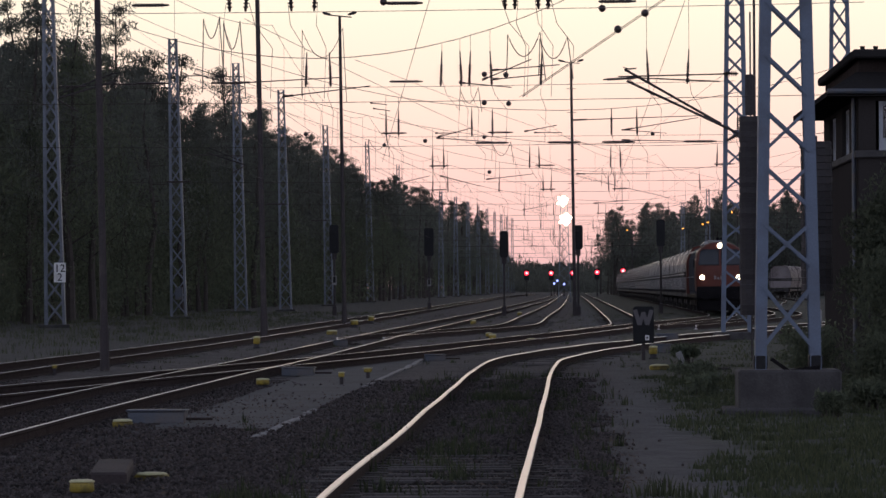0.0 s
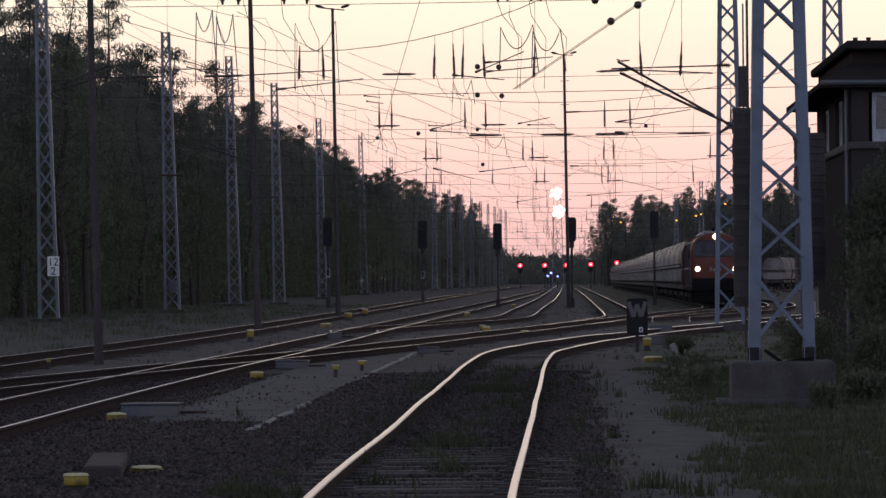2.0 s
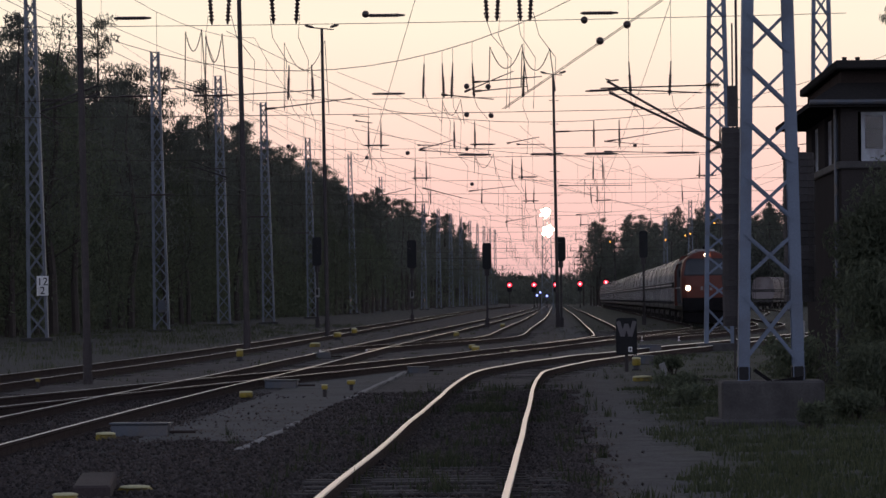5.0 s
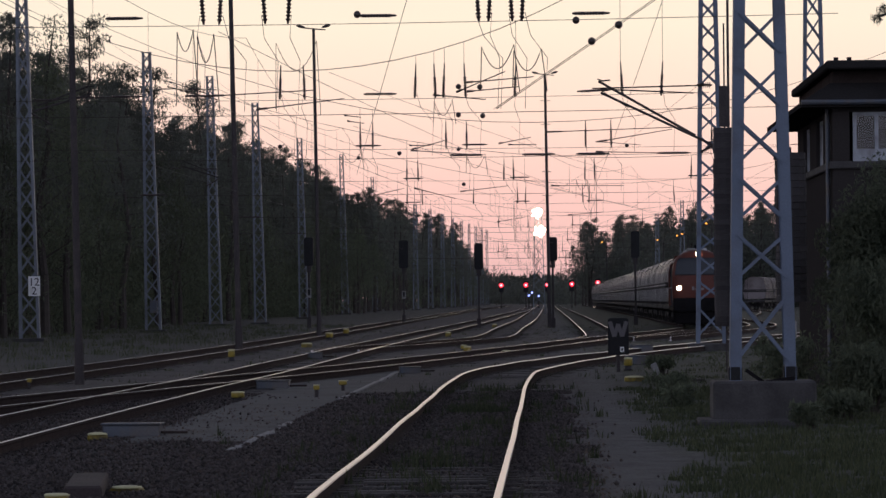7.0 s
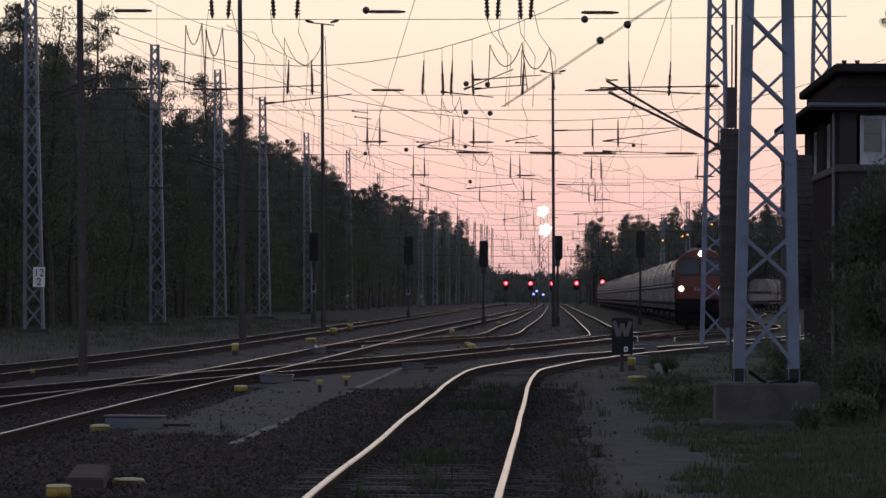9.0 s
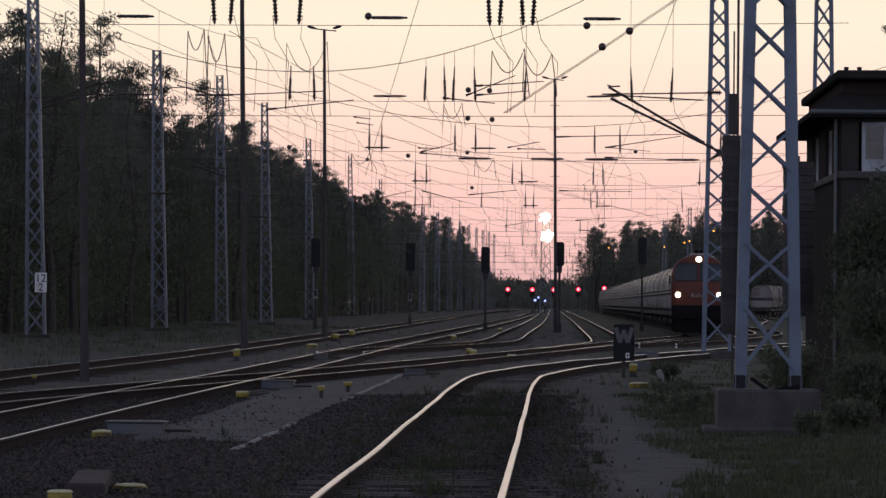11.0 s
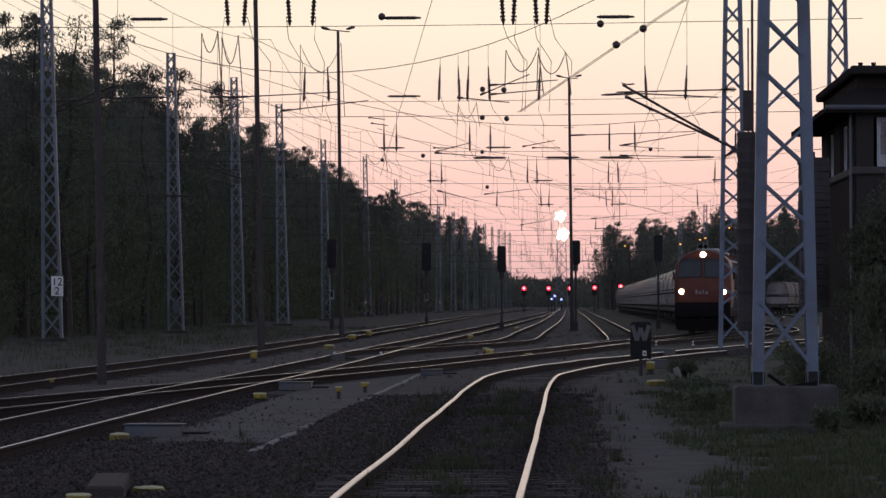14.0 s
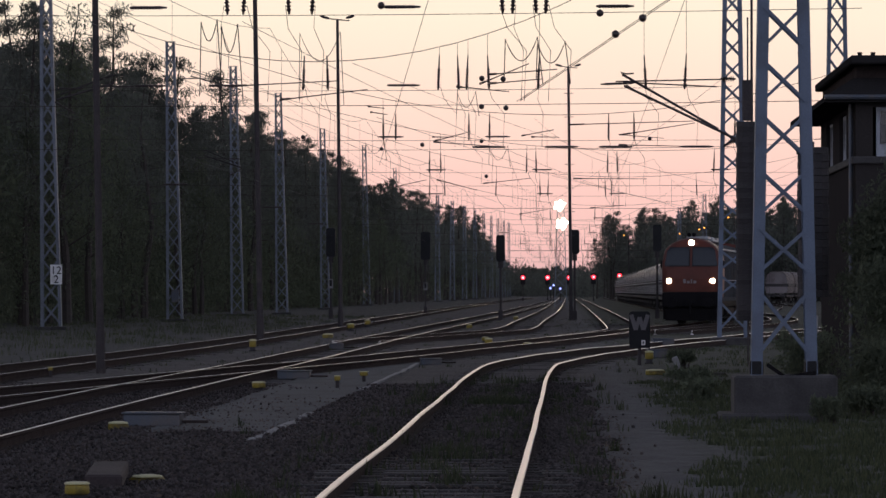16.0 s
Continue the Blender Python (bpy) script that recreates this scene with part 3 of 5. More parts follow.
def lamp_pole(x, y, height, lean, r0, r1, head, label, rungs=0):
    t = thing("lamp_pole", pose(x, y, GROUND_Z, 0, lean, 0), label, "lamp pole", "lamp poles")
    part("shaft", Shape().tube((0, 0, -0.1), (0, 0, height), r0, r1, 10), POLE, t, smooth=False)
    part("collar", Shape().tube((0, 0, -0.05), (0, 0, 0.9), r0 * 1.25, r0 * 1.2, 10), POLE, t)
    if head:
        part("crossarm", Shape().tube((-0.5, 0, height + 0.06), (0.55, 0, height - 0.06), 0.03, 0.03, 6), POLE, t)
        for s in (-1, 1):
            part("lamp_head", Shape().lathe((s * 0.38, 0, height + 0.06), (s * 0.94, 0, 0.25), [(0, 0.03), (0.1, 0.06), (0.3, 0.07), (0.42, 0.03)], 8), POLE, t, "unlit lamp head")
    for k in range(rungs):
        z = height - 1.6 - 1.45 * k
        part("step_bar", Shape().tube((-0.28, 0, z), (0.28, 0, z), 0.018, 0.018, 5), POLE, t)
    return t


lamp_pole(-10.06, 79.7, 11.5, -0.9, 0.085, 0.06, False, "slim dark steel lamp pole beside the outer track")
lamp_pole(-10.92, 132.3, 14.0, -0.9, 0.11, 0.075, False, "slim dark steel lamp pole between the tracks")
lamp_pole(-10.22, 168.7, 14.3, -0.6, 0.1, 0.065, True, "dark lamp pole with a two-armed head")
lamp_pole(0.5, 224.7, 15.5, -0.6, 0.11, 0.075, True, "dark lamp pole with step bars and a two-armed head", 8)


# ---- overhead line ----
def insulator(length, r=0.065, n=6, lead=0.1):
    """A ribbed insulator along z, hung from 0 down to -length."""
    prof = [(0, 0.02)]
    gap = (1 - lead) * length * 0.92 / n
    for k in range(n):
        z = lead * length + gap * (k + 0.5)
        prof += [(z - gap * 0.45, 0.03), (z, r), (z + gap * 0.3, 0.034)]
    prof.append((length, 0.02))
    return Shape().lathe((0, 0, 0), (0, 0, -1), prof, 8)


INS_V = insulator(1.15, 0.062, 8, 0.38).mesh("insulator", INSULATOR)
INS_H = insulator(1.1, 0.05, 12, 0.12).mesh("insulator", INSULATOR)
INS_S = insulator(0.82, 0.045, 10, 0.15).mesh("insulator", INSULATOR)


def sag(a, b, dip, n=14):
    a, b = Vector(a), Vector(b)
    return [a.lerp(b, i / n) - Vector((0, 0, dip * 4 * (i / n) * (1 - i / n))) for i in range(n + 1)]


TRACK_X = {}
for w_name in ("outer", "main", "middle", "inner", "crossing"):
    TRACK_X[w_name] = spline(WAYS[w_name], 2.0)


def way_x(name, y):
    pts = TRACK_X[name]
    return min(pts, key=lambda p: abs(p.y - y)).x


def catenary(name, spans, z_wire=5.6):
    """Contact wire, messenger and droppers over one track from span to span."""
    t = thing("catenary", Matrix(), "contact wire under a sagging messenger wire with droppers", "overhead line", "overhead lines")
    low, high, drops = Shape(), Shape(), Shape()
    for k, (y0, y1) in enumerate(zip(spans, spans[1:])):
        x0, x1 = way_x(name, y0) + (0.25 if k % 2 else -0.25), way_x(name, y1) + (-0.25 if k % 2 else 0.25)
        r = 0.0045 + 0.000016 * y0
        low.line(sag((x0, y0, z_wire), (x1, y1, z_wire), 0.03, 4), r)
        top = sag((x0, y0, z_wire + 1.75), (x1, y1, z_wire + 1.75), 0.75, 12)
        high.line(top, r)
        for p in top[1:-1:2]:
            drops.line([p, Vector((p.x, p.y, z_wire))], r * 0.6)
    tagged(part("contact_wire", low, WIRE, t), kind="stuff")
    tagged(part("messenger_wire", high, WIRE, t), kind="stuff")
    tagged(part("dropper", drops, WIRE, t), kind="stuff")
    return t


SPANS = [80, 122, 160, 204, 254, 300, 343, 392, 440, 500, 558, 640, 720, 800]
catenary("outer", [40] + SPANS)
catenary("main", [40] + SPANS)
catenary("middle", SPANS[2:])
catenary("inner", SPANS[2:])
catenary("crossing", SPANS[1:])


def cross_span(y, xl, xr, z_top, hangers, z_steady=8.35, mid=9.2, fine=1.0, level=()):
    """Wires from mast to mast across the tracks: two sagging carriers, two level steady wires, hangers and insulators."""
    t = thing("cross_span", pose(0, y, 0), "cross wires with hanging brown insulators between two masts", "overhead line", "cross spans")
    r = (0.0062 + 0.00002 * y) * fine
    for dy in (-0.12, 0.12):
        part("carrier_wire", Shape().line(sag((xl, dy, z_top), (xr, dy, z_top), z_top - mid, 24), r * 0.75), WIRE, t)
    for z, dip in ((z_steady, 0.12), (z_steady - 2.0, 0.1)):
        part("steady_wire", Shape().line(sag((xl, 0, z), (xr, 0, z), dip, 12), r * 0.9), WIRE, t)

    def carrier(x):
        u = (x - xl) / (xr - xl)
        return z_top - (z_top - mid) * 4 * u * (1 - u)

    for i, x in enumerate(hangers):
        lean = 0.12 * math.sin(i * 2.4 + y)
        top = carrier(x)
        part("insulator", INS_V, None, t, "ribbed brown insulator", at=pose(x, 0, z_steady + 1.05, 0, 4 * math.sin(3.1 * i + y), 0))
        part("hanger", Shape().line([(x, 0, top), (x, 0, z_steady + 1.0)], r * 0.9), WIRE, t)
        tail = [(x, 0, z_steady + 0.1), (x + 0.05 + lean, 0, z_steady - 0.4), (x + 0.35 + lean * 2, 0, z_steady - 0.9), (x + 0.3 + lean * 2, 0, z_steady - 2.0)]
        part("tail", Shape().line(tail, r * 0.9), WIRE, t)
    for i, x in enumerate(level or [h + 0.9 for h in hangers[::3]] + [xl + 6, xr - 2]):
        low = z_steady - (2.0 if i > 2 else -0.06)
        part("insulator", INS_S if y < 100 else INS_H, None, t, "ribbed brown insulator", at=pose(x - (0.15 if y < 100 else 0), 0, low, 0, 90, 0))
    return t


cross_span(80, -22, 6.5, 15.0, [-7.4, -6.9, -6.05, -5.4, -1.38, -1.02, -0.65, -0.3], 7.75, 8.35, level=[-8.5, -2.95, 1.7])
cross_span(122, -22.1, 5.62, 14.6, [-8.6, -7.85, -4.1, -3.5, -3.15, -2.5, -0.77, 2.7, 4.1], 8.4, 9.25, level=[-4.75, -13.2, -10.7, 2.3, 5.0, -1.9, 0.5])
cross_span(160.3, -22.4, 22, 15.4, [-7.85, -7.3, -4.1, -3.2, 2.0, 3.1, 7.5], 8.3, 9.3)
cross_span(204, -21.6, 31, 14.4, [-7.4, -6.8, -2.0, -1.5, 2.5, 3.0, 8.4], 8.3, 9.4)
cross_span(254, -22.55, 31, 16.5, [-9.2, -8.2, -4.6, -1.6, -1.0, 2.9, 3.4, 9.2], 8.3, 9.5)
cross_span(343, -22.2, 30.5, 16.5, [-8.3, -3.9, -1.2, 3.0, 9.5], 8.4, 9.6)
cross_span(440, -23.5, 29, 18.0, [-7.4, -3.1, -0.8, 3.2, 9.8], 8.6, 10.0)
cross_span(558, -25.2, 20, 19.5, [-6.5, -2.4, -0.6, 3.3, 10.1], 8.8, 10.5)
cross_span(662, -20, 19, 18.0, [-6.1, -2.0, -0.4, 3.3, 10.3], 9, 11)


def cantilever(x, y, side, reach, z_tie, z_low, label):
    """A slanting double tube with a level tie, held by insulators on its mast."""
    t = thing("cantilever", pose(x, y, 0), label, "cantilever", "cantilevers")
    e = side * reach
    part("strut", Shape().tube((0, 0, z_low), (e, 0, z_tie + 0.15), 0.045, 0.045, 7).tube((side * 0.2, 0.05, z_low + 0.25), (e * 0.96, 0.05, z_tie + 0.5), 0.035, 0.035, 7), POLE, t, "slanting steel tubes")
    part("tie", Shape().tube((0, 0, z_tie - 0.12), (e * 1.05, 0, z_tie), 0.028, 0.028, 6), POLE, t)
    part("insulator", INS_H, None, t, "ribbed brown insulator", at=pose(side * 0.1, 0, z_tie - 0.1, 0, -90 * side, 0))
    part("insulator", INS_H, None, t, "ribbed brown insulator", at=pose(e * 0.9, 0, z_tie - 0.02, 0, -90 * side, 0))
    part("insulator", INS_H, None, t, "ribbed brown insulator", at=pose(side * -0.1, 0, z_low - 0.05, 0, -60 * side, 0))
    part("hook", Shape().line([(e, 0, z_tie + 0.1), (e - side * 0.2, 0, z_tie + 0.45), (e + side * 0.15, 0, z_tie + 0.5)], 0.025), POLE, t)
    return t


t = thing("cantilever", pose(5.3, 121.7, 0), "slanting steel cantilever with brown insulators on the second mast", "cantilever", "cantilevers")
part("strut", Shape().tube((0.42, 0, 6.64), (-3.27, 0, 8.41), 0.042, 0.042, 8), POLE, t, "slanting steel tube")
part("upper_strut", Shape().tube((-0.15, 0.05, 6.96), (-3.33, 0.05, 8.79), 0.042, 0.042, 8), POLE, t, "slanting steel tube")
part("tie", Shape().tube((0.3, 0, 8.62), (-3.55, 0, 8.55), 0.026, 0.026, 6), POLE, t)
part("lower_tie", Shape().tube((-0.2, 0.06, 8.37), (-3.3, 0.06, 8.53), 0.026, 0.026, 6), POLE, t)
part("insulator", INS_H, None, t, "ribbed brown insulator", at=pose(-4.05, 0, 8.46, 0, -92, 0))
part("insulator", insulator(0.5, 0.11, 6, 0.1).mesh("insulator", INSULATOR), None, t, "thick ribbed insulator", at=pose(0.42, 0, 8.62, 0, 92, 0))
part("insulator", insulator(0.5, 0.08, 6, 0.1).mesh("insulator", INSULATOR), None, t, "thick ribbed insulator", at=pose(0.45, 0, 6.62, 0, 64, 0))
part("hook", Shape().line([(-3.3, 0, 8.72), (-3.38, 0, 8.86), (-3.2, 0, 8.8), (-2.95, 0, 8.82)], 0.025), POLE, t)
part("stay", Shape().line([(-3.2, 0, 8.45), (-2.6, 0, 8.05), (-2.35, 0, 7.9)], 0.012), WIRE, t)
cantilever(-22.3, 253.9, -1, 3.5, 16.4, 15.6, "thin level cantilever on a lattice mast")
cantilever(-22.2, 160.2, 1, 2.6, 10.6, 10.0, "short cantilever on a lattice mast")
cantilever(-22.3, 253.8, -1, 2.6, 10.9, 10.2, "short cantilever on a lattice mast")


# registration arms and rods hung in the cross spans: depth, then both ends
for y_arm, x0, z0, x1, z1 in (
          (122, -2.77, 8.49, -1.13, 9.17), (122, -2.48, 8.81, -0.19, 8.98), (122, -2.41, 8.51, -0.66, 8.66), (122, -3.54, 8.41, -1.79, 8.24),
          (122.5, -9.45, 8.01, -6.52, 8.35), (122.5, -10.96, 8.48, -7.55, 8.64), (160, -5.57, 8.17, -4.01, 8.57), (160, -5.69, 8.34, -4.75, 8.33),
          (160, -5.64, 8.12, -3.1, 7.93), (160, -1.8, 8.38, -0.39, 8.64), (160, -1.38, 8.33, -0.15, 8.32), (160, 0.27, 8.86, 5.75, 9.01),
          (160, 2.43, 7.98, 5.26, 7.91), (160, 2.56, 8.42, 5.75, 8.93), (150, -7.98, 9.17, -7.29, 9.09), (150, -7.87, 8.94, -7.18, 8.84),
          (204, -4.44, 7.6, -1.77, 7.89), (204, -9.32, 7.42, -7.58, 7.81), (204, -7.02, 7.81, -4.76, 7.22), (204, 3.1, 10.3, 5.61, 10.09),
          (204, 0.58, 7.87, 4.65, 7.84), (254, 1.88, 7.37, 4.22, 7.54), (254, -3.01, 6.94, -1.05, 7.27), (254, -8.67, 7.45, -6.72, 7.24)):
    t = thing("registration_arm", Matrix(), "dark slanting registration arm in the overhead line", "arm", "registration arms")
    part("rod", Shape().tube((x0, y_arm, z0), (x1, y_arm, z1), 0.024, 0.018, 6), POLE, t)
    part("clamp", Shape().tube((x0, y_arm - 0.05, z0), (x0 + 0.12 * (x1 - x0), y_arm - 0.05, z0 + 0.12 * (z1 - z0)), 0.045, 0.04, 6), INSULATOR, t)


def balls(items):
    """Round weights strung on slanting wires."""
    for x, y, z, r in items:
        solid("wire_ball", Shape().lathe((0, 0, -r), (0, 0, 1), [(r - r * math.cos(math.pi * k / 8), max(0.01, r * math.sin(math.pi * k / 8))) for k in range(9)], 12), INSULATOR,
              pose(x, y, z), "dark round insulator ball strung on a wire", "insulator", "wire balls", smooth=True)


def slant_wire(a, b, dip=0.1, r=0.0075):
    solid("guy_wire", Shape().line(sag(a, b, dip, 8), r), WIRE, Matrix(), "thin slanting stay wire across the tracks", "wire", "stay wires")


# stay wires that cross the yard on a slant, and the balls on them
for a, b, d in (((3.0, 80, 8.43), (-1.0, 80, 5.74), 0.0), ((3.06, 80, 8.43), (-0.94, 80, 5.745), 0.0), ((-6.1, 122, 5.8), (-2.8, 80, 8.4), 0.0), ((-22, 118, 13.5), (-6.4, 254, 7.2), 0.6), ((-22, 118, 12.2), (-9.3, 254, 7.2), 0.6), ((-21.6, 204, 14.2), (2.8, 343, 7.2), 0.8),
                ((5.6, 122, 8.9), (-1.9, 254, 7.2), 0.3), ((3.0, 51, 9.5), (2.8, 204, 7.3), 0.4), ((-7.0, 80, 7.5), (2.8, 204, 7.2), 0.3), ((-11.4, 80, 7.4), (-1.9, 204, 7.2), 0.3), ((9.31, 125, 9.0), (30, 204, 12), 0.4),
                ((-7, 122, 9.2), (9.1, 204, 7.4), 0.4), ((-22, 160, 15.2), (-9.0, 300, 7.3), 0.7), ((-6.2, 122, 7.4), (9.2, 254, 7.3), 0.3), ((9.1, 254, 7.6), (-1.2, 343, 7.3), 0.3), ((-22.5, 254, 17), (-8, 392, 7.3), 0.7)):
    slant_wire(a, b, d)
balls([(-3.96, 80, 7.84, 0.080), (0.81, 80, 7.66, 0.080), (1.15, 80, 7.2, 0.086), (1.74, 80, 7.55, 0.086), (-2.7, 122, 7.74, 0.090), (-1.89, 122, 7.7, 0.090), (-2.69, 122, 8.68, 0.094), (-1.98, 122, 8.66, 0.094), (-11.34, 160, 8.34, 0.098), (-6.13, 160, 8, 0.098), (-3.55, 160, 8.15, 0.089), (-7.91, 160, 7.82, 0.089), (3.78, 160, 8.24, 0.089), (-4.25, 204, 8, 0.110)])


# ---- loops of feeder cable hanging from the cross spans ----
def loop(x0, x1, y, z, drop, tail):
    pts = sag((x0, y, z), (x1, y, z + 0.05), drop, 12)
    s = Shape().line([Vector((x0 - 0.03, y, z - tail))] + pts + [Vector((x1 + 0.12, y, z - tail * 1.1))], 0.011)
    solid("feeder_loop", s, WIRE, Matrix(), "hanging loop of black feeder cable", "cable", "feeder loops")


for x0, x1, y, z, d, tl in ((-7.9, -7.55, 80, 7.5, 0.45, 1.6), (-7.45, -7.1, 80, 7.4, 0.6, 1.5), (-8.75, -7.4, 122, 10.2, 0.95, 2.2), (-1.25, -0.55, 80, 7.1, 0.5, 0.9), (-0.55, 0.05, 80, 7.0, 0.45, 0.8),
                            (-3.5, -2.9, 122, 8.2, 0.5, 0.7), (-8.6, -7.8, 160, 8.1, 0.5, 0.7), (-3.2, -2.4, 160, 7.9, 0.6, 0.8), (2.0, 2.6, 204, 8.2, 0.6, 1.0)):
    loop(x0, x1, y, z, d, tl)


# ---- tension weights beside the masts ----
def weights(x, y, z0, z1, w, label, rod=2.5):
    t = thing("tension_weight", pose(x, y, z0), label, "weight", "tension weights")
    n = int((z1 - z0) / 0.12)
    for k in range(n):
        s = 1 + 0.018 * math.sin(k * 5.1)
        part("weight_disc", Shape().lathe((0, 0, 0), (0, 0, 1), [(0, w * 0.485 * s), (0.006, w * 0.5 * s), (0.114, w * 0.5 * s), (0.12, w * 0.485 * s)], 12), IRON, t, at=pose(random.gauss(0, 0.006), 0, k * (z1 - z0) / n))
    part("guide_rod", Shape().tube((0, 0, GROUND_Z - z0), (0, 0, z1 - z0 + rod), 0.02, 0.02, 6), POLE, t)
    return t


weights(4.42, 88, 0.9, 5.65, 0.56, "tall stack of rusty iron tension weights")
part("sleeve", Shape().tube((0, 0, 4.78), (0, 0, 5.75), 0.13, 0.13, 10), POLE, bpy.data.objects["tension_weight"])
weights(4.35, 64, 1.5, 4.1, 0.55, "thick stack of rusty iron tension weights behind the near mast", 0.1)
solid("drain_pipe", Shape().tube((0, 0, 0), (0, 0, 11), 0.035, 0.03, 8), POLE, pose(4.62, 90, GROUND_Z), "thin dark upright pipe beside the weights", "pipe")


# ---- signals ----
def signal(x, y, z_head, head_h, label, lit=None, width=0.55, plate=0.0, post_r=0.07, big=0.0):
    t = thing("railway_signal", pose(x, y, GROUND_Z), label, "signal", "signals")
    zb = z_head - GROUND_Z
    part("post", Shape().tube((0, 0, 0), (0, 0, zb + 0.1), post_r, post_r, 8), POLE, t)
    part("base_box", Shape().box((0, 0, 0.3), (0.28, 0.28, 0.6), bevel=0.02), POLE, t)
    head = Shape()
    w, h = width / 2, head_h
    prof = [(-w, 0.12), (-w + 0.1, 0), (w - 0.1, 0), (w, 0.12), (w, h - 0.1), (w - 0.1, h), (-w + 0.1, h), (-w, h - 0.1)]
    head.add([(a, -0.1, zb + b) for a, b in prof] + [(a, 0.12, zb + b) for a, b in prof],
             [tuple(range(8)), tuple(range(15, 7, -1))] + [(i, i + 8, (i + 1) % 8 + 8, (i + 1) % 8) for i in range(8)])
    board = part("signal_head", head, BLACK, t, "black signal board")
    part("bracket", Shape().box((0, 0.05, zb - 0.2), (0.3, 0.16, 0.4), bevel=0.02), POLE, t)
    for k in range(3):
        part("hood", Shape().tube((0.0, -0.11, zb + h * (0.25 + 0.25 * k)), (0, -0.3, zb + h * (0.25 + 0.25 * k)), 0.1, 0.11, 8), BLACK, board)
    if lit:
        part("red_lamp", Shape().lathe((0, -0.31, zb + h * lit), (0, -1, 0), [(0, big or 0.12), (0.03, (big or 0.12) * 0.8), (0.05, 0.02)], 12), RED_LIGHT, t, "glowing red lamp")
        part("lamp_core", Shape().lathe((0, -0.365, zb + h * lit), (0, -1, 0), [(0, (big or 0.12) * 0.5), (0.02, (big or 0.12) * 0.4)], 10), RED_CORE, t, "bright core of the red lamp")
    if plate:
        part("number_plate", Shape().box((0, -0.1, plate - GROUND_Z), (0.3, 0.02, 0.6), bevel=0.008), KERB, t, "dull white plate")
        part("plate_mark", Shape().box((0, -0.113, plate - GROUND_Z + 0.05), (0.16, 0.006, 0.4)), BLACK, t)
    return t


signal(-3.88, 228.4, 3.45, 1.65, "dark signal on a thin post between the tracks")
signal(0.72, 226.5, 3.9, 1.5, "dark signal beside the tall lamp pole", width=0.58)
signal(-15.0, 237, 3.85, 1.85, "dark signal before the forest with a white plate", plate=2.1, width=0.6)
signal(-10.86, 290, 4.1, 2.2, "dark signal on a post with a white plate", plate=2.0, width=0.75)
signal(6.15, 240, 4.2, 1.75, "dark signal on a thin post beside the train", width=0.55)
for x, z in ((-7.4, 4.15), (-2.85, 4.15), (1.15, 4.15), (5.65, 4.25), (10.45, 4.5)):
    signal(x, 680, z - 1.3, 2.0, "far signal showing a red light", 0.65, 0.9, big=0.42)
for x, z in ((-1.75, 2.75), (-2.35, 2.2), (-0.5, 2.1)):
    t = thing("shunting_signal", pose(x, 690, GROUND_Z), "low far signal with a blue-white light", "signal", "shunting signals")
    part("post", Shape().tube((0, 0, 0), (0, 0, z), 0.09, 0.09, 6), POLE, t)
    part("lamp", Shape().lathe((0, 0, z - GROUND_Z), (0, -1, 0), [(0, 0.2), (0.1, 0.17), (0.14, 0.05)], 10), BLUE_LIGHT, t, "glowing blue-white lamp")

# floodlight tower far behind the lamp pole
t = thing("floodlight_tower", pose(-0.25, 420, GROUND_Z), "far lattice tower with two clusters of burning floodlights", "light tower")
tower = Shape()
for sx in (-1, 1):
    for sy in (-1, 1):
        tower.bar((sx * 0.7, sy * 0.7, 0), (sx * 0.35, sy * 0.35, 12.2), 0.08, 0.08)
for k in range(11):
    z, w0, w1 = k * 1.1, 0.7 - 0.35 * k / 11, 0.7 - 0.35 * (k + 1) / 11
    for yy in (-1, 1):
        tower.bar((-w0, yy * w0, z), (w1, yy * w1, z + 1.1), 0.05, 0.05).bar((w0, yy * w0, z), (-w1, yy * w1, z + 1.1), 0.05, 0.05)
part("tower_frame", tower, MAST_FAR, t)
for zc, xo in ((11.5, -0.15), (9.4, 0.15)):
    for dx, dz, r in ((-0.42, 0.2, 0.15), (0.12, 0.3, 0.24), (0.5, 0.1, 0.16), (-0.2, -0.18, 0.3), (0.25, -0.3, 0.22), (-0.55, -0.4, 0.12), (0.05, -0.62, 0.13)):
        r *= 0.85 if zc > 10 else 1.15
        part("floodlight", Shape().lathe((xo + dx, -0.5, zc + dz - GROUND_Z), (0, -1, -0.1), [(0, r * 0.8), (0.15, r), (0.2, r * 0.9), (0.24, 0.05)], 12), FLOOD_LIGHT, t, "burning floodlight")

# sodium lamps over the sidings
for x, y, z in ((14.3, 430, 8.3), (17.2, 430, 9.0), (16.6, 430, 8.8), (20.0, 430, 10.2), (25.5, 480, 13.2), (9.3, 520, 9.5), (24, 460, 10.9)):
    t = thing("street_lamp", pose(x, y, GROUND_Z), "yard lamp with an orange light before the trees", "street lamp", "yard lamps")
    part("pole", Shape().tube((0, 0, 0), (0, 0, z), 0.09, 0.06, 6), POLE, t)
    part("arm", Shape().tube((0, 0, z), (-0.6, -0.2, z + 0.25), 0.04, 0.04, 5), POLE, t)
    part("lantern", Shape().lathe((-0.6, -0.2, z + 0.2), (-0.7, -0.7, 0.0), [(0, 0.04), (0.1, 0.09), (0.25, 0.04)], 8), SODIUM, t, "glowing orange lantern")


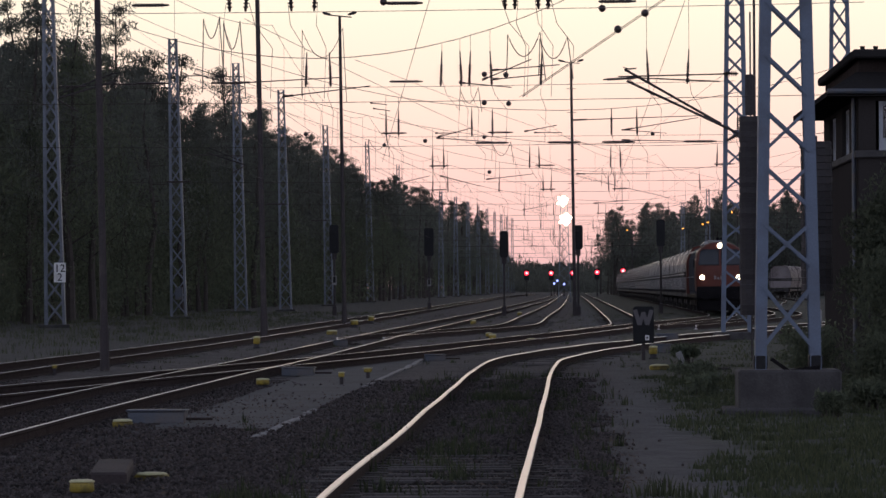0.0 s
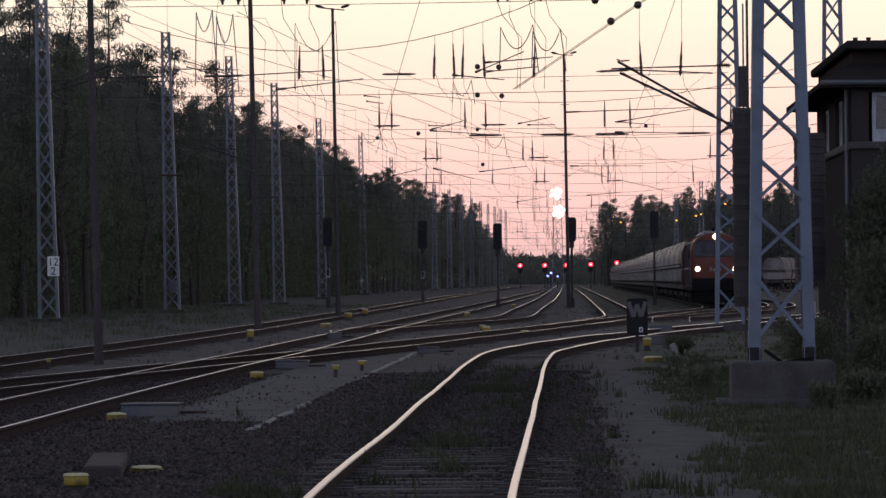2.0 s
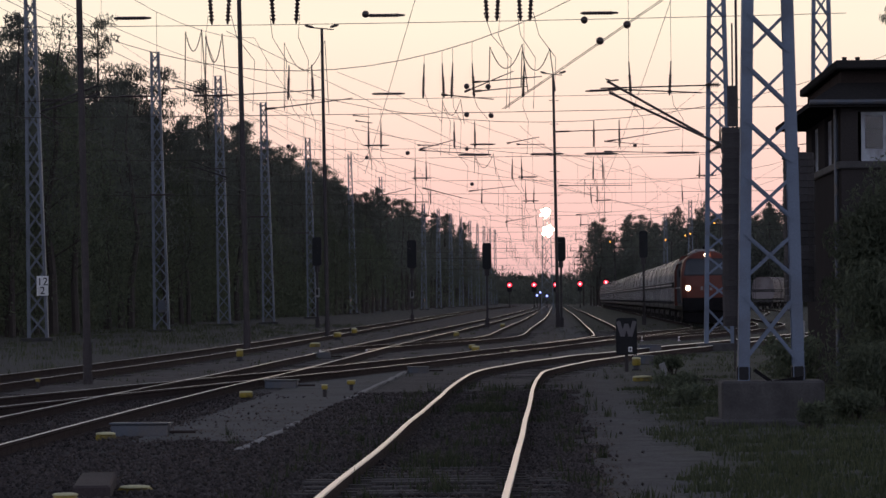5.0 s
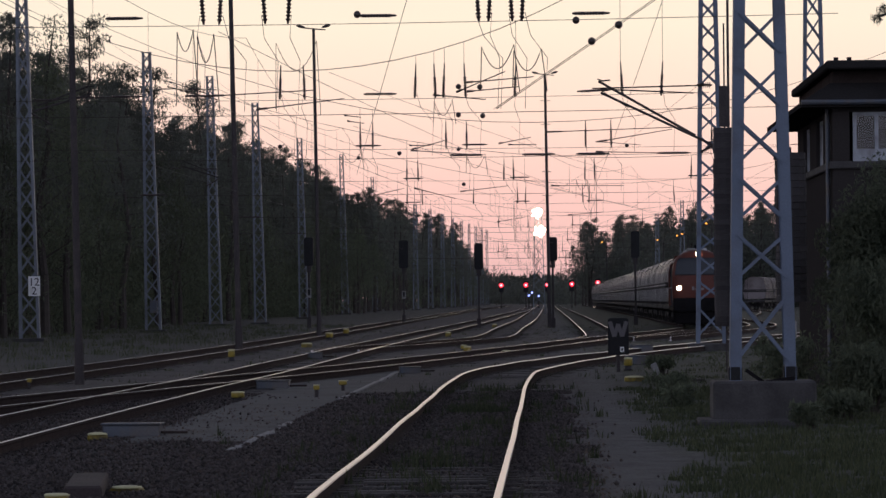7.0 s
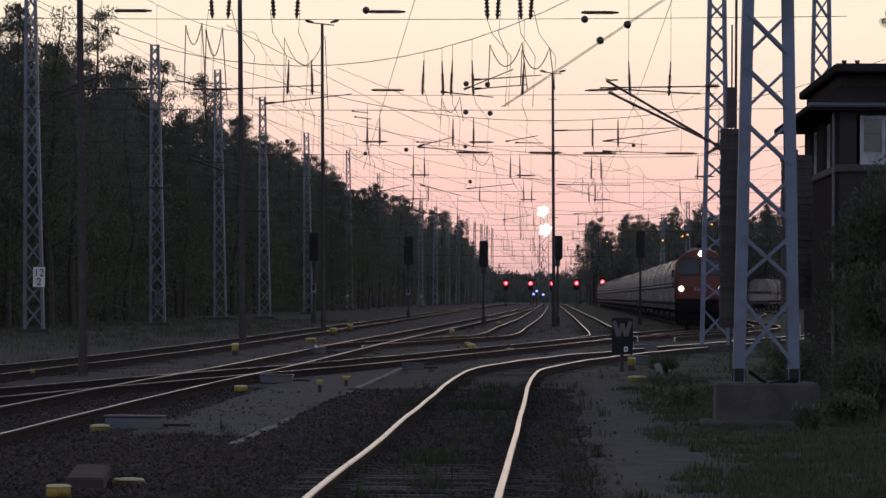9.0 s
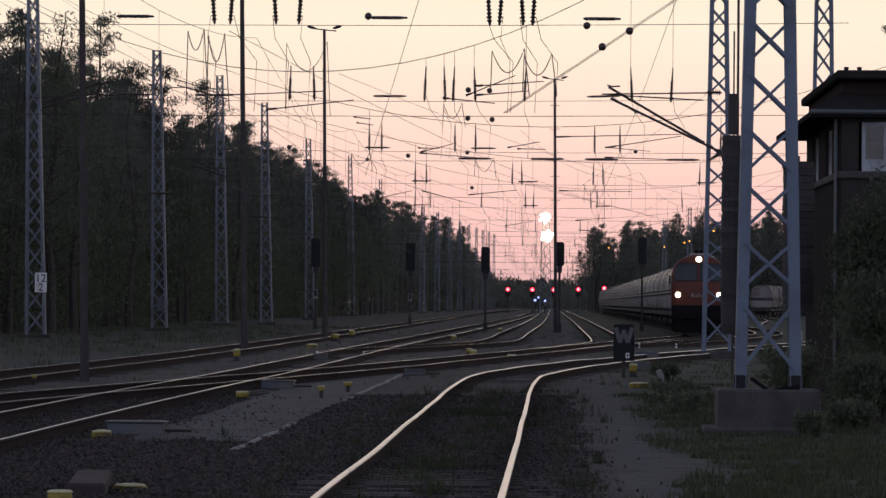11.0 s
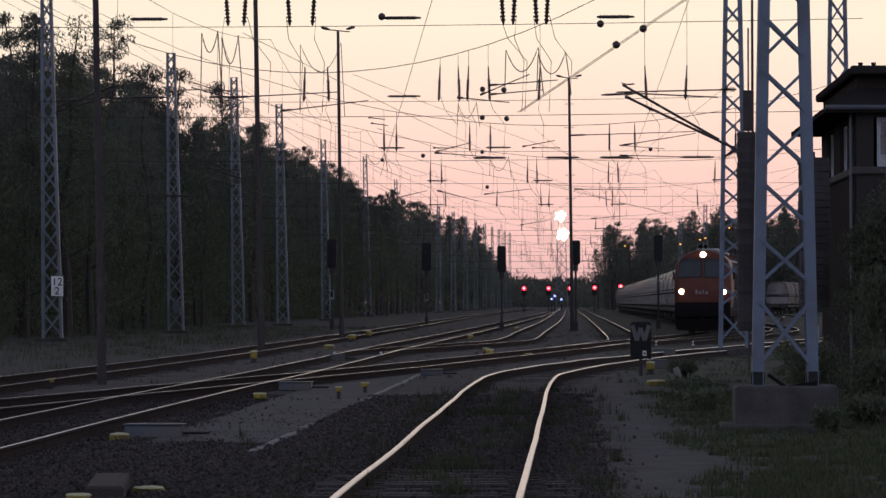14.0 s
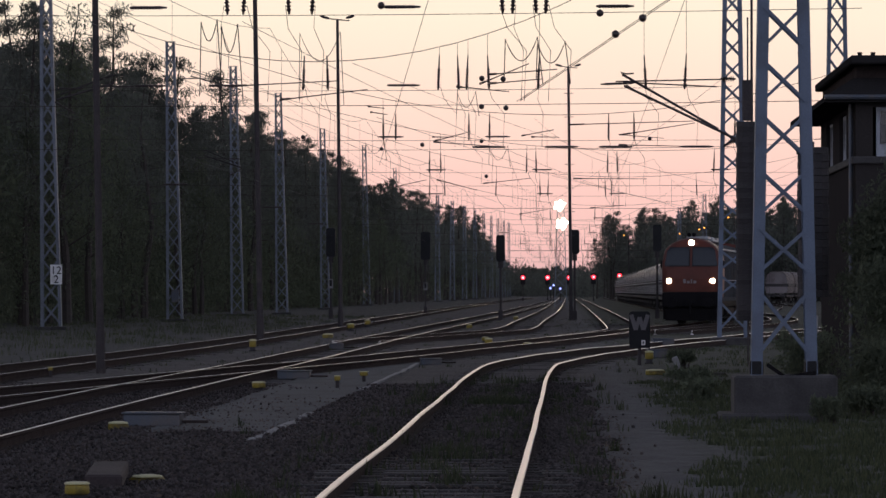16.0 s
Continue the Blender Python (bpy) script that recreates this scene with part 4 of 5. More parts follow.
# ---- train ----
CAB_RED = mat("orange_red_loco_paint", (0.105, 0.032, 0.023), 0.42, 0, 0.12, 1.5, 40, 0.03, dirt=(0.08, 0.025, 0.018), dirt_amount=0.45)
LOCO_DARK = mat("dark_loco_underframe", (0.013, 0.012, 0.013), 0.7, 0.1, 0.25, 2.0, 30, 0.1)
LOCO_HOOD = mat("dark_grey_loco_paint", (0.085, 0.085, 0.09), 0.6, 0, 0.15, 1.2, 30, 0.05)
LOCO_GREY = mat("light_grey_loco_roof", (0.42, 0.42, 0.43), 0.5, 0.1, 0.1, 1.0, 30, 0.05, dirt=(0.25, 0.24, 0.23), dirt_amount=0.5)
for paint, gloss in ((CAB_RED, 0.2), (LOCO_HOOD, 0.0), (LOCO_GREY, 0.15), (LOCO_DARK, 0.03)):
    paint.node_tree.nodes["Principled BSDF"].inputs["Specular IOR Level"].default_value = gloss
CAB_GLASS = mat("dark_cab_glass", (0.02, 0.022, 0.027), 0.08, 0, 0.05, 1.0, 10, 0)
WAGON_GREY = mat("dusty_grey_wagon_paint", (0.6, 0.575, 0.56), 0.4, 0.0, 0.15, 0.9, 25, 0.1, dirt=(0.38, 0.35, 0.335), dirt_amount=0.5, tone=0.15)
WAGON_BROWN = mat("brownish_grey_wagon_paint", (0.19, 0.165, 0.165), 0.7, 0.0, 0.2, 0.7, 25, 0.1, dirt=(0.11, 0.09, 0.088), dirt_amount=0.6)
WAGON_DARK = mat("dark_wagon_frame", (0.045, 0.04, 0.04), 0.8, 0.1, 0.25, 2.0, 30, 0.2)


def wheel_mesh(r):
    s = Shape()
    for x in (-0.75, 0.75):
        q = 1 if x > 0 else -1
        s.lathe((x - q * 0.05, 0, 0), (q, 0, 0), [(0, r + 0.03), (0.03, r + 0.03), (0.035, r), (0.13, r - 0.01), (0.13, r - 0.08), (0.09, r - 0.1), (0.09, 0.14), (0.16, 0.12)], 20)
    s.tube((-0.75, 0, 0), (0.75, 0, 0), 0.08, 0.08, 8)
    return s.mesh("wheelset", WAGON_DARK)


WHEEL_LOCO, WHEEL_WAGON = wheel_mesh(0.53), wheel_mesh(0.46)


def locomotive():
    """Diesel locomotive, 23 m; its front looks along -y, origin below the front coupling on the rail."""
    t = thing("locomotive", Matrix(), "orange-red diesel locomotive with three burning headlights", "locomotive")

    def section(y, w, top, shoulder, floor=1.1, inset=0.0):
        half = w / 2
        return [(-half, y, floor), (half, y, floor), (half, y + inset * 0, shoulder), (half * 0.93, y + inset, shoulder + 0.28), (half * 0.72, y + inset * 1.4, top - 0.12), (half * 0.35, y + inset * 1.6, top),
                (-half * 0.35, y + inset * 1.6, top), (-half * 0.72, y + inset * 1.4, top - 0.12), (-half * 0.93, y + inset, shoulder + 0.28), (-half, y, shoulder)]

    # the cab: rounded plans stacked from floor to roof; height, half width, set-back of the front
    levels = [(1.3, 1.36, 0.24), (1.6, 1.40, 0.17), (2.2, 1.42, 0.14), (2.7, 1.42, 0.17), (3.1, 1.40, 0.31), (3.5, 1.33, 0.46), (3.66, 1.25, 0.53), (3.78, 1.15, 0.59), (3.9, 1.0, 0.66), (4.02, 0.8, 0.75), (4.11, 0.58, 0.88), (4.17, 0.34, 1.05), (4.19, 0.15, 1.25)]

    def front_at(z):
        return float(np.interp(z, [q[0] for q in levels], [q[2] for q in levels]))

    def plan(z, w, f):
        r = min(0.42, w * 0.45)
        arc = [(w - r + r * math.cos(a), f + r * 0.7 * (1 - math.sin(a))) for a in (0, 0.4, 0.8, 1.2, 1.571)]
        return [(-w, 3.4, z)] + [(-x, y, z) for x, y in arc] + [(x, y, z) for x, y in reversed(arc)] + [(w, 3.4, z)]

    cab = Shape()
    hull(cab, [plan(*q) for q in levels])
    part("cab", cab, CAB_RED, t, "orange-red driver's cab")
    body = Shape()
    hull(body, [section(3.4, 2.5, 4.05, 3.3), section(20.0, 2.5, 4.05, 3.3)])
    part("engine_hood", body, LOCO_HOOD, t, "dark grey engine hood")
    rear = Shape()
    hull(rear, [section(20.0, 2.84, 4.18, 3.2), section(22.6, 2.84, 4.1, 3.1)])
    part("rear_cab", rear, CAB_RED, t, "orange-red rear cab")
    roof = Shape()
    roof.box((0, 9.5, 4.12), (1.5, 9, 0.14), bevel=0.05)
    for k in range(4):
        roof.box((0, 5.4 + 3.1 * k, 4.24), (1.1, 1.9, 0.16), bevel=0.05)
    part("roof_hatches", roof, LOCO_GREY, t, "grey roof hatches")
    for s in (-1, 1):
        # pale strip stands in for light caught along the hood's shoulder
        part("roof_edge", Shape().box((s * 1.16, 11.7, 3.68), (0.09, 16.4, 0.1), bevel=0.02), LOCO_GREY, t, "pale strip standing in for the lit roof edge")
        # door-frame ribs added to break up grazing sky glare on the hood side
        for k in range(13):
            part("hood_door_frame", Shape().box((s * 1.275, 4.2 + 1.25 * k, 2.3), (0.06, 0.12, 2.0), bevel=0.015), LOCO_HOOD, t)
        part("radiator_grille", Shape().box((s * 1.258, 14.5, 2.4), (0.02, 7.5, 1.3), bevel=0.01), LOCO_DARK, t, "dark radiator grille")
        part("handrail", Shape().line([(s * 1.4, 3.5, 2.15), (s * 1.4, 19.8, 2.15)], 0.02, 6), LOCO_GREY, t)
        for nm, paint, za, zb, xa, off, lab in (("windscreen_frame", BLACK, 2.8, 3.75, 0.05, 0.012, "black windscreen surround"), ("windscreen", CAB_GLASS, 2.85, 3.7, 0.1, 0.03, "dark windscreen")):
            rows = []
            for z, cut in ((za, 0.09), (za + 0.1, 0.0), (zb - 0.16, 0.0), (zb, 0.12)):
                w = float(np.interp(z, [q[0] for q in levels], [q[1] for q in levels]))
                edge = 0.07 if nm == "windscreen" else 0.0
                pts = [(xa, 0.0)] + [(w - 0.42 + 0.42 * math.sin(a), 0.294 * (1 - math.cos(a))) for a in (0, 0.25, 0.5, 0.78 - edge - cut)]
                rows.append([(s * x, front_at(z) + dy - off, z) for x, dy in pts])
            skin, n = Shape(), len(rows[0])
            vs = [p for r in rows for p in r] + [(x, y + 0.04, z) for r in rows for x, y, z in r]
            fs = [(k * n + i, k * n + i + 1, (k + 1) * n + i + 1, (k + 1) * n + i) for k in (0, 1, 2) for i in range(n - 1)]
            fs += [tuple(4 * n + q for q in reversed(f)) for f in fs]
            part(nm, skin.add(vs, fs), paint, t, lab)
        part("headlight", Shape().lathe((s * 1.055, 0.17, 2.1), (0, -1, 0), [(0, 0.135), (0.06, 0.135), (0.075, 0.11), (0.08, 0.02)], 14), HEAD_LIGHT, t, "burning round headlight")
        part("headlight_rim", Shape().lathe((s * 1.055, 0.28, 2.1), (0, -1, 0), [(0, 0.17), (0.1, 0.18), (0.12, 0.14)], 14), LOCO_DARK, t)
        part("buffer", Shape().tube((s * 0.875, 0.25, 1.05), (s * 0.875, -0.35, 1.05), 0.09, 0.09, 10).tube((s * 0.875, -0.35, 1.05), (s * 0.875, -0.42, 1.05), 0.25, 0.25, 16), LOCO_DARK, t, "round black buffer")
        part("mirror", Shape().box((s * 1.5, 1.2, 2.9), (0.1, 0.08, 0.4), bevel=0.02), BLACK, t)
        part("step_frame", Shape().box((s * 1.3, 0.9, 0.7), (0.14, 0.8, 0.9), bevel=0.02), LOCO_DARK, t)
    part("top_headlight", Shape().lathe((0, 0.74, 3.95), (0, -1, 0), [(0, 0.15), (0.12, 0.15), (0.14, 0.12), (0.15, 0.02)], 14), HEAD_LIGHT, t, "burning top headlight")
    horn = Shape()
    for s in (-1, 1):
        horn.lathe((s * 0.12, 1.1, 4.3), (0, -1, 0.1), [(0, 0.03), (0.35, 0.05), (0.42, 0.11)], 8)
    part("horn", horn, LOCO_DARK, t)
    # plain bars added in place of the brand lettering
    part("number_marking", Shape().box((-0.3, 0.134, 2.09), (0.13, 0.01, 0.2)).box((-0.12, 0.134, 2.05), (0.13, 0.01, 0.13)).box((0.03, 0.134, 2.09), (0.06, 0.01, 0.22)).box((0.2, 0.134, 2.05), (0.15, 0.01, 0.14)), WAGON_BROWN, t, "dull grey bars in place of the brand lettering")
    part("buffer_beam", Shape().box((0, 0.3, 1.2), (2.75, 0.4, 0.75), bevel=0.04), LOCO_DARK, t)
    part("snow_plough", Shape().box((0, 0.35, 0.5), (2.5, 0.25, 0.62), Matrix.Rotation(0.2, 4, "X"), bevel=0.03), LOCO_DARK, t, "black snow plough")
    part("coupling", Shape().box((0, -0.1, 1.0), (0.12, 0.5, 0.16), bevel=0.02).tube((0, -0.3, 0.95), (0, -0.34, 0.55), 0.04, 0.04, 6), LOCO_DARK, t)
    part("frame", Shape().box((0, 11.5, 0.98), (2.7, 21.8, 0.28), bevel=0.03), LOCO_DARK, t)
    part("fuel_tank", Shape().box((0, 11.5, 0.62), (2.4, 6.0, 0.6), bevel=0.15), LOCO_DARK, t)
    for y in (4.6, 18.3):
        bog = part("bogie", Shape().box((1.05, y, 0.6), (0.16, 4.8, 0.45), bevel=0.05).box((-1.05, y, 0.6), (0.16, 4.8, 0.45), bevel=0.05).box((0, y, 0.7), (2.0, 0.7, 0.3)), LOCO_DARK, t)
        for dy in (-1.85, 0, 1.85):
            part("wheelset", WHEEL_LOCO, None, bog, at=pose(0, y + dy, 0.53))
    return t


def hopper_wagon(paint):
    """Grey self-unloading hopper wagon, 14.2 m over its buffers; its near end is at y = 0."""
    t = thing("hopper_wagon", Matrix(), "dusty grey hopper wagon with ribbed sides and a rounded roof", "wagon", "wagons of the train")
    L = 14.2
    up, y0, y1 = Shape(), 0.9, L - 0.9
    prof = [(-1.42, 2.46), (1.42, 2.46), (1.36, 3.1), (1.2, 3.66), (0.9, 4.0), (0.4, 4.12), (-0.4, 4.12), (-0.9, 4.0), (-1.2, 3.66), (-1.36, 3.1)]
    hull(up, [[(x, y0 + 0.25, z) for x, z in prof], [(x * 1.0, y0, z) for x, z in [(a * 0.98, b) for a, b in prof]], [(x, y1, z) for x, z in prof]])
    part("roof_hopper", up, paint, t, "rounded grey roof")
    low = Shape()
    lp = [(-0.7, 1.32), (0.7, 1.32), (1.3, 1.4), (1.46, 2.3), (-1.46, 2.3), (-1.3, 1.4)]
    hull(low, [[(x, y0, z) for x, z in lp], [(x, y1, z) for x, z in lp]])
    part("lower_hopper", low, paint, t, "grey lower flaps")
    part("middle_rail", Shape().box((0, L / 2, 2.36), (2.98, L - 1.7, 0.34), bevel=0.02), WAGON_DARK, t, "dark band round the middle")
    part("edge_strip", Shape().box((0, L / 2, 2.37), (3.03, L - 1.7, 0.06), bevel=0.01), paint, t, "pale strip along the dark band")
    for s in (-1, 1):
        for k in range(9):
            y = y0 + 0.2 + k * (L - 2.2) / 8
            part("rib", Shape().bar((s * 1.292, y, 1.4), (s * 1.448, y, 2.27), 0.036, 0.14), WAGON_DARK, t)
            part("seam", Shape().bar((s * 1.415, y, 2.48), (s * 1.355, y, 3.1), 0.016, 0.05).bar((s * 1.355, y, 3.1), (s * 1.195, y, 3.66), 0.016, 0.05).bar((s * 1.195, y, 3.66), (s * 0.895, y, 4.0), 0.016, 0.05), WAGON_DARK, t)
        part("buffer", Shape().tube((s * 0.875, 0.7, 1.05), (s * 0.875, 0.1, 1.05), 0.08, 0.08, 8).tube((s * 0.875, 0.1, 1.05), (s * 0.875, 0.02, 1.05), 0.22, 0.22, 12), WAGON_DARK, t)
    part("end_ladder", Shape().line([(-0.9, y0 - 0.06, 1.2), (-0.9, y0 - 0.06, 3.9)], 0.025).line([(-1.2, y0 - 0.06, 1.2), (-1.2, y0 - 0.06, 3.6)], 0.025), WAGON_DARK, t)
    part("frame", Shape().box((0, L / 2, 1.02), (2.6, L - 1.3, 0.26), bevel=0.03), WAGON_DARK, t)
    for y in (2.4, L - 2.4):
        bog = part("bogie", Shape().box((1.0, y, 0.55), (0.14, 2.6, 0.3), bevel=0.04).box((-1.0, y, 0.55), (0.14, 2.6, 0.3), bevel=0.04).box((0, y, 0.65), (2.0, 0.4, 0.25)), WAGON_DARK, t)
        for dy in (-0.9, 0.9):
            part("wheelset", WHEEL_WAGON, None, bog, at=pose(0, y + dy, 0.46))
    return t


LOCO = locomotive()
WAGONS = [hopper_wagon(WAGON_GREY)]
WAGONS += [copy_thing(WAGONS[0], Matrix()) for _ in range(29)]
PARKED = []
for k in range(5):
    m_at = [(26.7, 462, -7.5), (28.6, 476, -7), (30.3, 490.3, -6.5), (31.9, 504.5, -6.2), (33.4, 518.7, -6)][k]
    m_at = pose(*m_at[:2], 0, 0, 0, m_at[2])
    if k == 0:
        p = parked_first = hopper_wagon(WAGON_BROWN)
        p.matrix_basis = m_at
    else:
        p = copy_thing(parked_first, m_at)
    tagged(p, "grey hopper wagon parked on a siding", "wagon", "parked wagons")


# ---- signal box ----
PLASTER = mat("dark_weathered_render", (0.04, 0.036, 0.035), 0.9, 0, 0.15, 0.8, 30, 0.25, dirt=(0.038, 0.034, 0.033), dirt_amount=0.5)
FELT = mat("bitumen_roof", (0.03, 0.028, 0.028), 0.85, 0, 0.2, 1.0, 30, 0.2)
WOOD = mat("brown_painted_boards", (0.045, 0.036, 0.033), 0.7, 0, 0.2, 2.0, 40, 0.15)
OLD_WHITE = mat("old_white_window_paint", (0.34, 0.36, 0.40), 0.6, 0, 0.1, 3.0, 30, 0.05, dirt=(0.2, 0.2, 0.21), dirt_amount=0.5)
CLEAR_GLASS = bpy.data.materials.new("clear_glass")
CLEAR_GLASS.use_nodes = True
pane_bsdf = CLEAR_GLASS.node_tree.nodes["Principled BSDF"]
pane_bsdf.inputs["Roughness"].default_value, pane_bsdf.inputs["Transmission Weight"].default_value, pane_bsdf.inputs["IOR"].default_value = 0.02, 1.0, 1.45
for matt in (PLASTER, FELT, WOOD):
    matt.node_tree.nodes["Principled BSDF"].inputs["Specular IOR Level"].default_value = 0.0
HX, HY, HW, HD = 5.57, 70.0, 6.4, 9.5
house = thing("signal_box", pose(HX, HY, GROUND_Z), "signal box with a flat dark roof, sloping eaves and white windows", "building")


def wall(x0, x1, y0, y1, z0, z1, paint=PLASTER, name="wall"):
    return part(name, Shape().box(((x0 + x1) / 2, (y0 + y1) / 2, (z0 + z1) / 2), (x1 - x0, y1 - y0, z1 - z0)), paint, house)


Z_SILL, Z_HEAD, Z_EAVE, Z_BAND, Z_TOP = 4.32, 5.28, 5.42, 5.85, 6.28
wall(0, HW, 0.0, HD, 0, 4.2)
part("ledge", Shape().box((HW / 2, HD / 2, 4.27), (HW + 0.16, HD + 0.16, 0.14), bevel=0.02), CONCRETE, house, "concrete ledge below the windows")
wall(0, 0.32, 0, 0.3, Z_SILL, Z_EAVE)
wall(HW - 0.3, HW, 0, 0.3, Z_SILL, Z_EAVE)
wall(0.32, HW - 0.3, 0.02, 0.28, Z_HEAD, Z_EAVE)
wall(0, 0.28, 0.3, 2.4, Z_SILL, Z_EAVE)
wall(0, 0.28, 4.2, 6.0, Z_SILL, Z_EAVE)
wall(0, 0.28, 7.8, HD, Z_SILL, Z_EAVE)
wall(0.02, 0.26, 2.4, 4.2, Z_HEAD, Z_EAVE)
wall(0.02, 0.26, 6.0, 7.8, Z_HEAD, Z_EAVE)
wall(HW - 0.28, HW, 0.3, HD - 0.3, Z_SILL, Z_EAVE)
wall(0.28, 2.6, HD - 0.28, HD, Z_SILL, Z_EAVE)
wall(4.6, HW - 0.28, HD - 0.28, HD, Z_SILL, Z_EAVE)
part("floor", Shape().box((HW / 2, HD / 2, 4.36), (HW - 0.6, HD - 0.6, 0.04)), WOOD, house)


def window(c, w, h, facing, parts=2):
    """A white casement: frame, mullions, a pane in each light."""
    m = pose(*c, 0, 0, facing)
    win = part("window", Shape().box((0, 0.01, -h / 2 + 0.16), (w - 0.1, 0.05, 0.2)), OLD_WHITE, house, "old white window", at=m)
    bars = [((0, 0, z), (w, 0.09, 0.07)) for z in (-h / 2 + 0.035, h / 2 - 0.035)]
    bars += [((-w / 2 + 0.035 + k * (w - 0.07) / parts, 0, 0), (0.07, 0.085, h - 0.14)) for k in range(parts + 1)]
    for c_bar, size in bars:
        part("frame_bar", Shape().box(c_bar, size), OLD_WHITE, win)
    for k in range(parts):
        pw = (w - 0.07) / parts
        pane = part("pane", Shape().box((-w / 2 + 0.035 + (k + 0.5) * pw, 0.02, 0), (pw - 0.06, 0.008, h - 0.1)), CLEAR_GLASS, win)
        pane.visible_shadow = False
    return win


for k in range(6):
    window((0.84 + k * 0.95, 0.12, (Z_SILL + Z_HEAD) / 2), 0.9, Z_HEAD - Z_SILL, 0, 2)
for y in (3.3, 6.9):
    window((0.12, y, (Z_SILL + Z_HEAD) / 2), 1.78, Z_HEAD - Z_SILL, -90, 3)
e = 0.62
can = Shape()
hull(can, [[(-e, -0.3, Z_EAVE - 0.06), (HW + e, -0.3, Z_EAVE - 0.06), (HW + e, HD + e, Z_EAVE - 0.06), (-e, HD + e, Z_EAVE - 0.06)],
           [(-e, -0.3, Z_EAVE + 0.04), (HW + e, -0.3, Z_EAVE + 0.04), (HW + e, HD + e, Z_EAVE + 0.04), (-e, HD + e, Z_EAVE + 0.04)],
           [(-0.02, 0.3, Z_BAND), (HW + 0.02, 0.3, Z_BAND), (HW + 0.02, HD + 0.02, Z_BAND), (-0.02, HD + 0.02, Z_BAND)]])
part("canopy", can, FELT, house, "wide sloping eaves")
part("gutter", Shape().tube((-e, -0.36, Z_EAVE + 0.03), (HW + e, -0.36, Z_EAVE + 0.03), 0.05, 0.05, 8), GREY_BOX, house, "grey gutter")
wall(0.04, HW - 0.04, 0.36, HD, Z_BAND - 0.05, Z_TOP - 0.16, WOOD, "upper_band")
roof_part = part("roof", Shape().box((HW / 2 + 0.05, HD / 2 - 0.05, Z_TOP - 0.11), (HW + 0.34, HD + 0.3, 0.17), bevel=0.03), FELT, house, "flat dark roof slab")
for x in (0.1, 0.35, 1.2):
    part("vent", Shape().tube((x, 0.3, Z_TOP), (x, 0.3, Z_TOP + 0.06), 0.04, 0.05, 8), FELT, roof_part)
part("downpipe", Shape().tube((-0.07, 0.35, 0), (-0.07, 0.35, Z_EAVE), 0.045, 0.045, 8), GREY_BOX, house)
part("lamp_bracket", Shape().line([(-0.25, HD - 0.6, Z_EAVE - 0.1), (-0.25, HD - 0.6, Z_EAVE - 0.35), (-0.32, HD - 0.7, Z_EAVE - 0.5)], 0.02), BLACK, house)


# ---- trees ----
def leaf_cloud(s, rng, centre, radius, n, size, flat=1.0, slim=1.0):
    """Small crossed leaves through an uneven clump."""
    for _ in range(n):
        d = Vector((rng.gauss(0, 1), rng.gauss(0, 1), rng.gauss(0, 1))).normalized() * (rng.random() ** 0.45) * radius
        c = Vector(centre) + Vector((d.x, d.y, d.z * flat))
        e = Euler((rng.random() * 6.3, rng.random() * 6.3, rng.random() * 6.3)).to_matrix()
        w, h = size * rng.uniform(0.6, 1.3), size * rng.uniform(0.4, 0.8) * slim
        k = len(s.v)
        s.v += [tuple(c + e @ Vector(p)) for p in ((-w, 0, 0), (0, -h * 0.5, 0), (w, 0, 0.2 * w), (0, h * 0.5, 0))]
        s.f.append((k, k + 1, k + 2, k + 3))
        s.s.append(0)


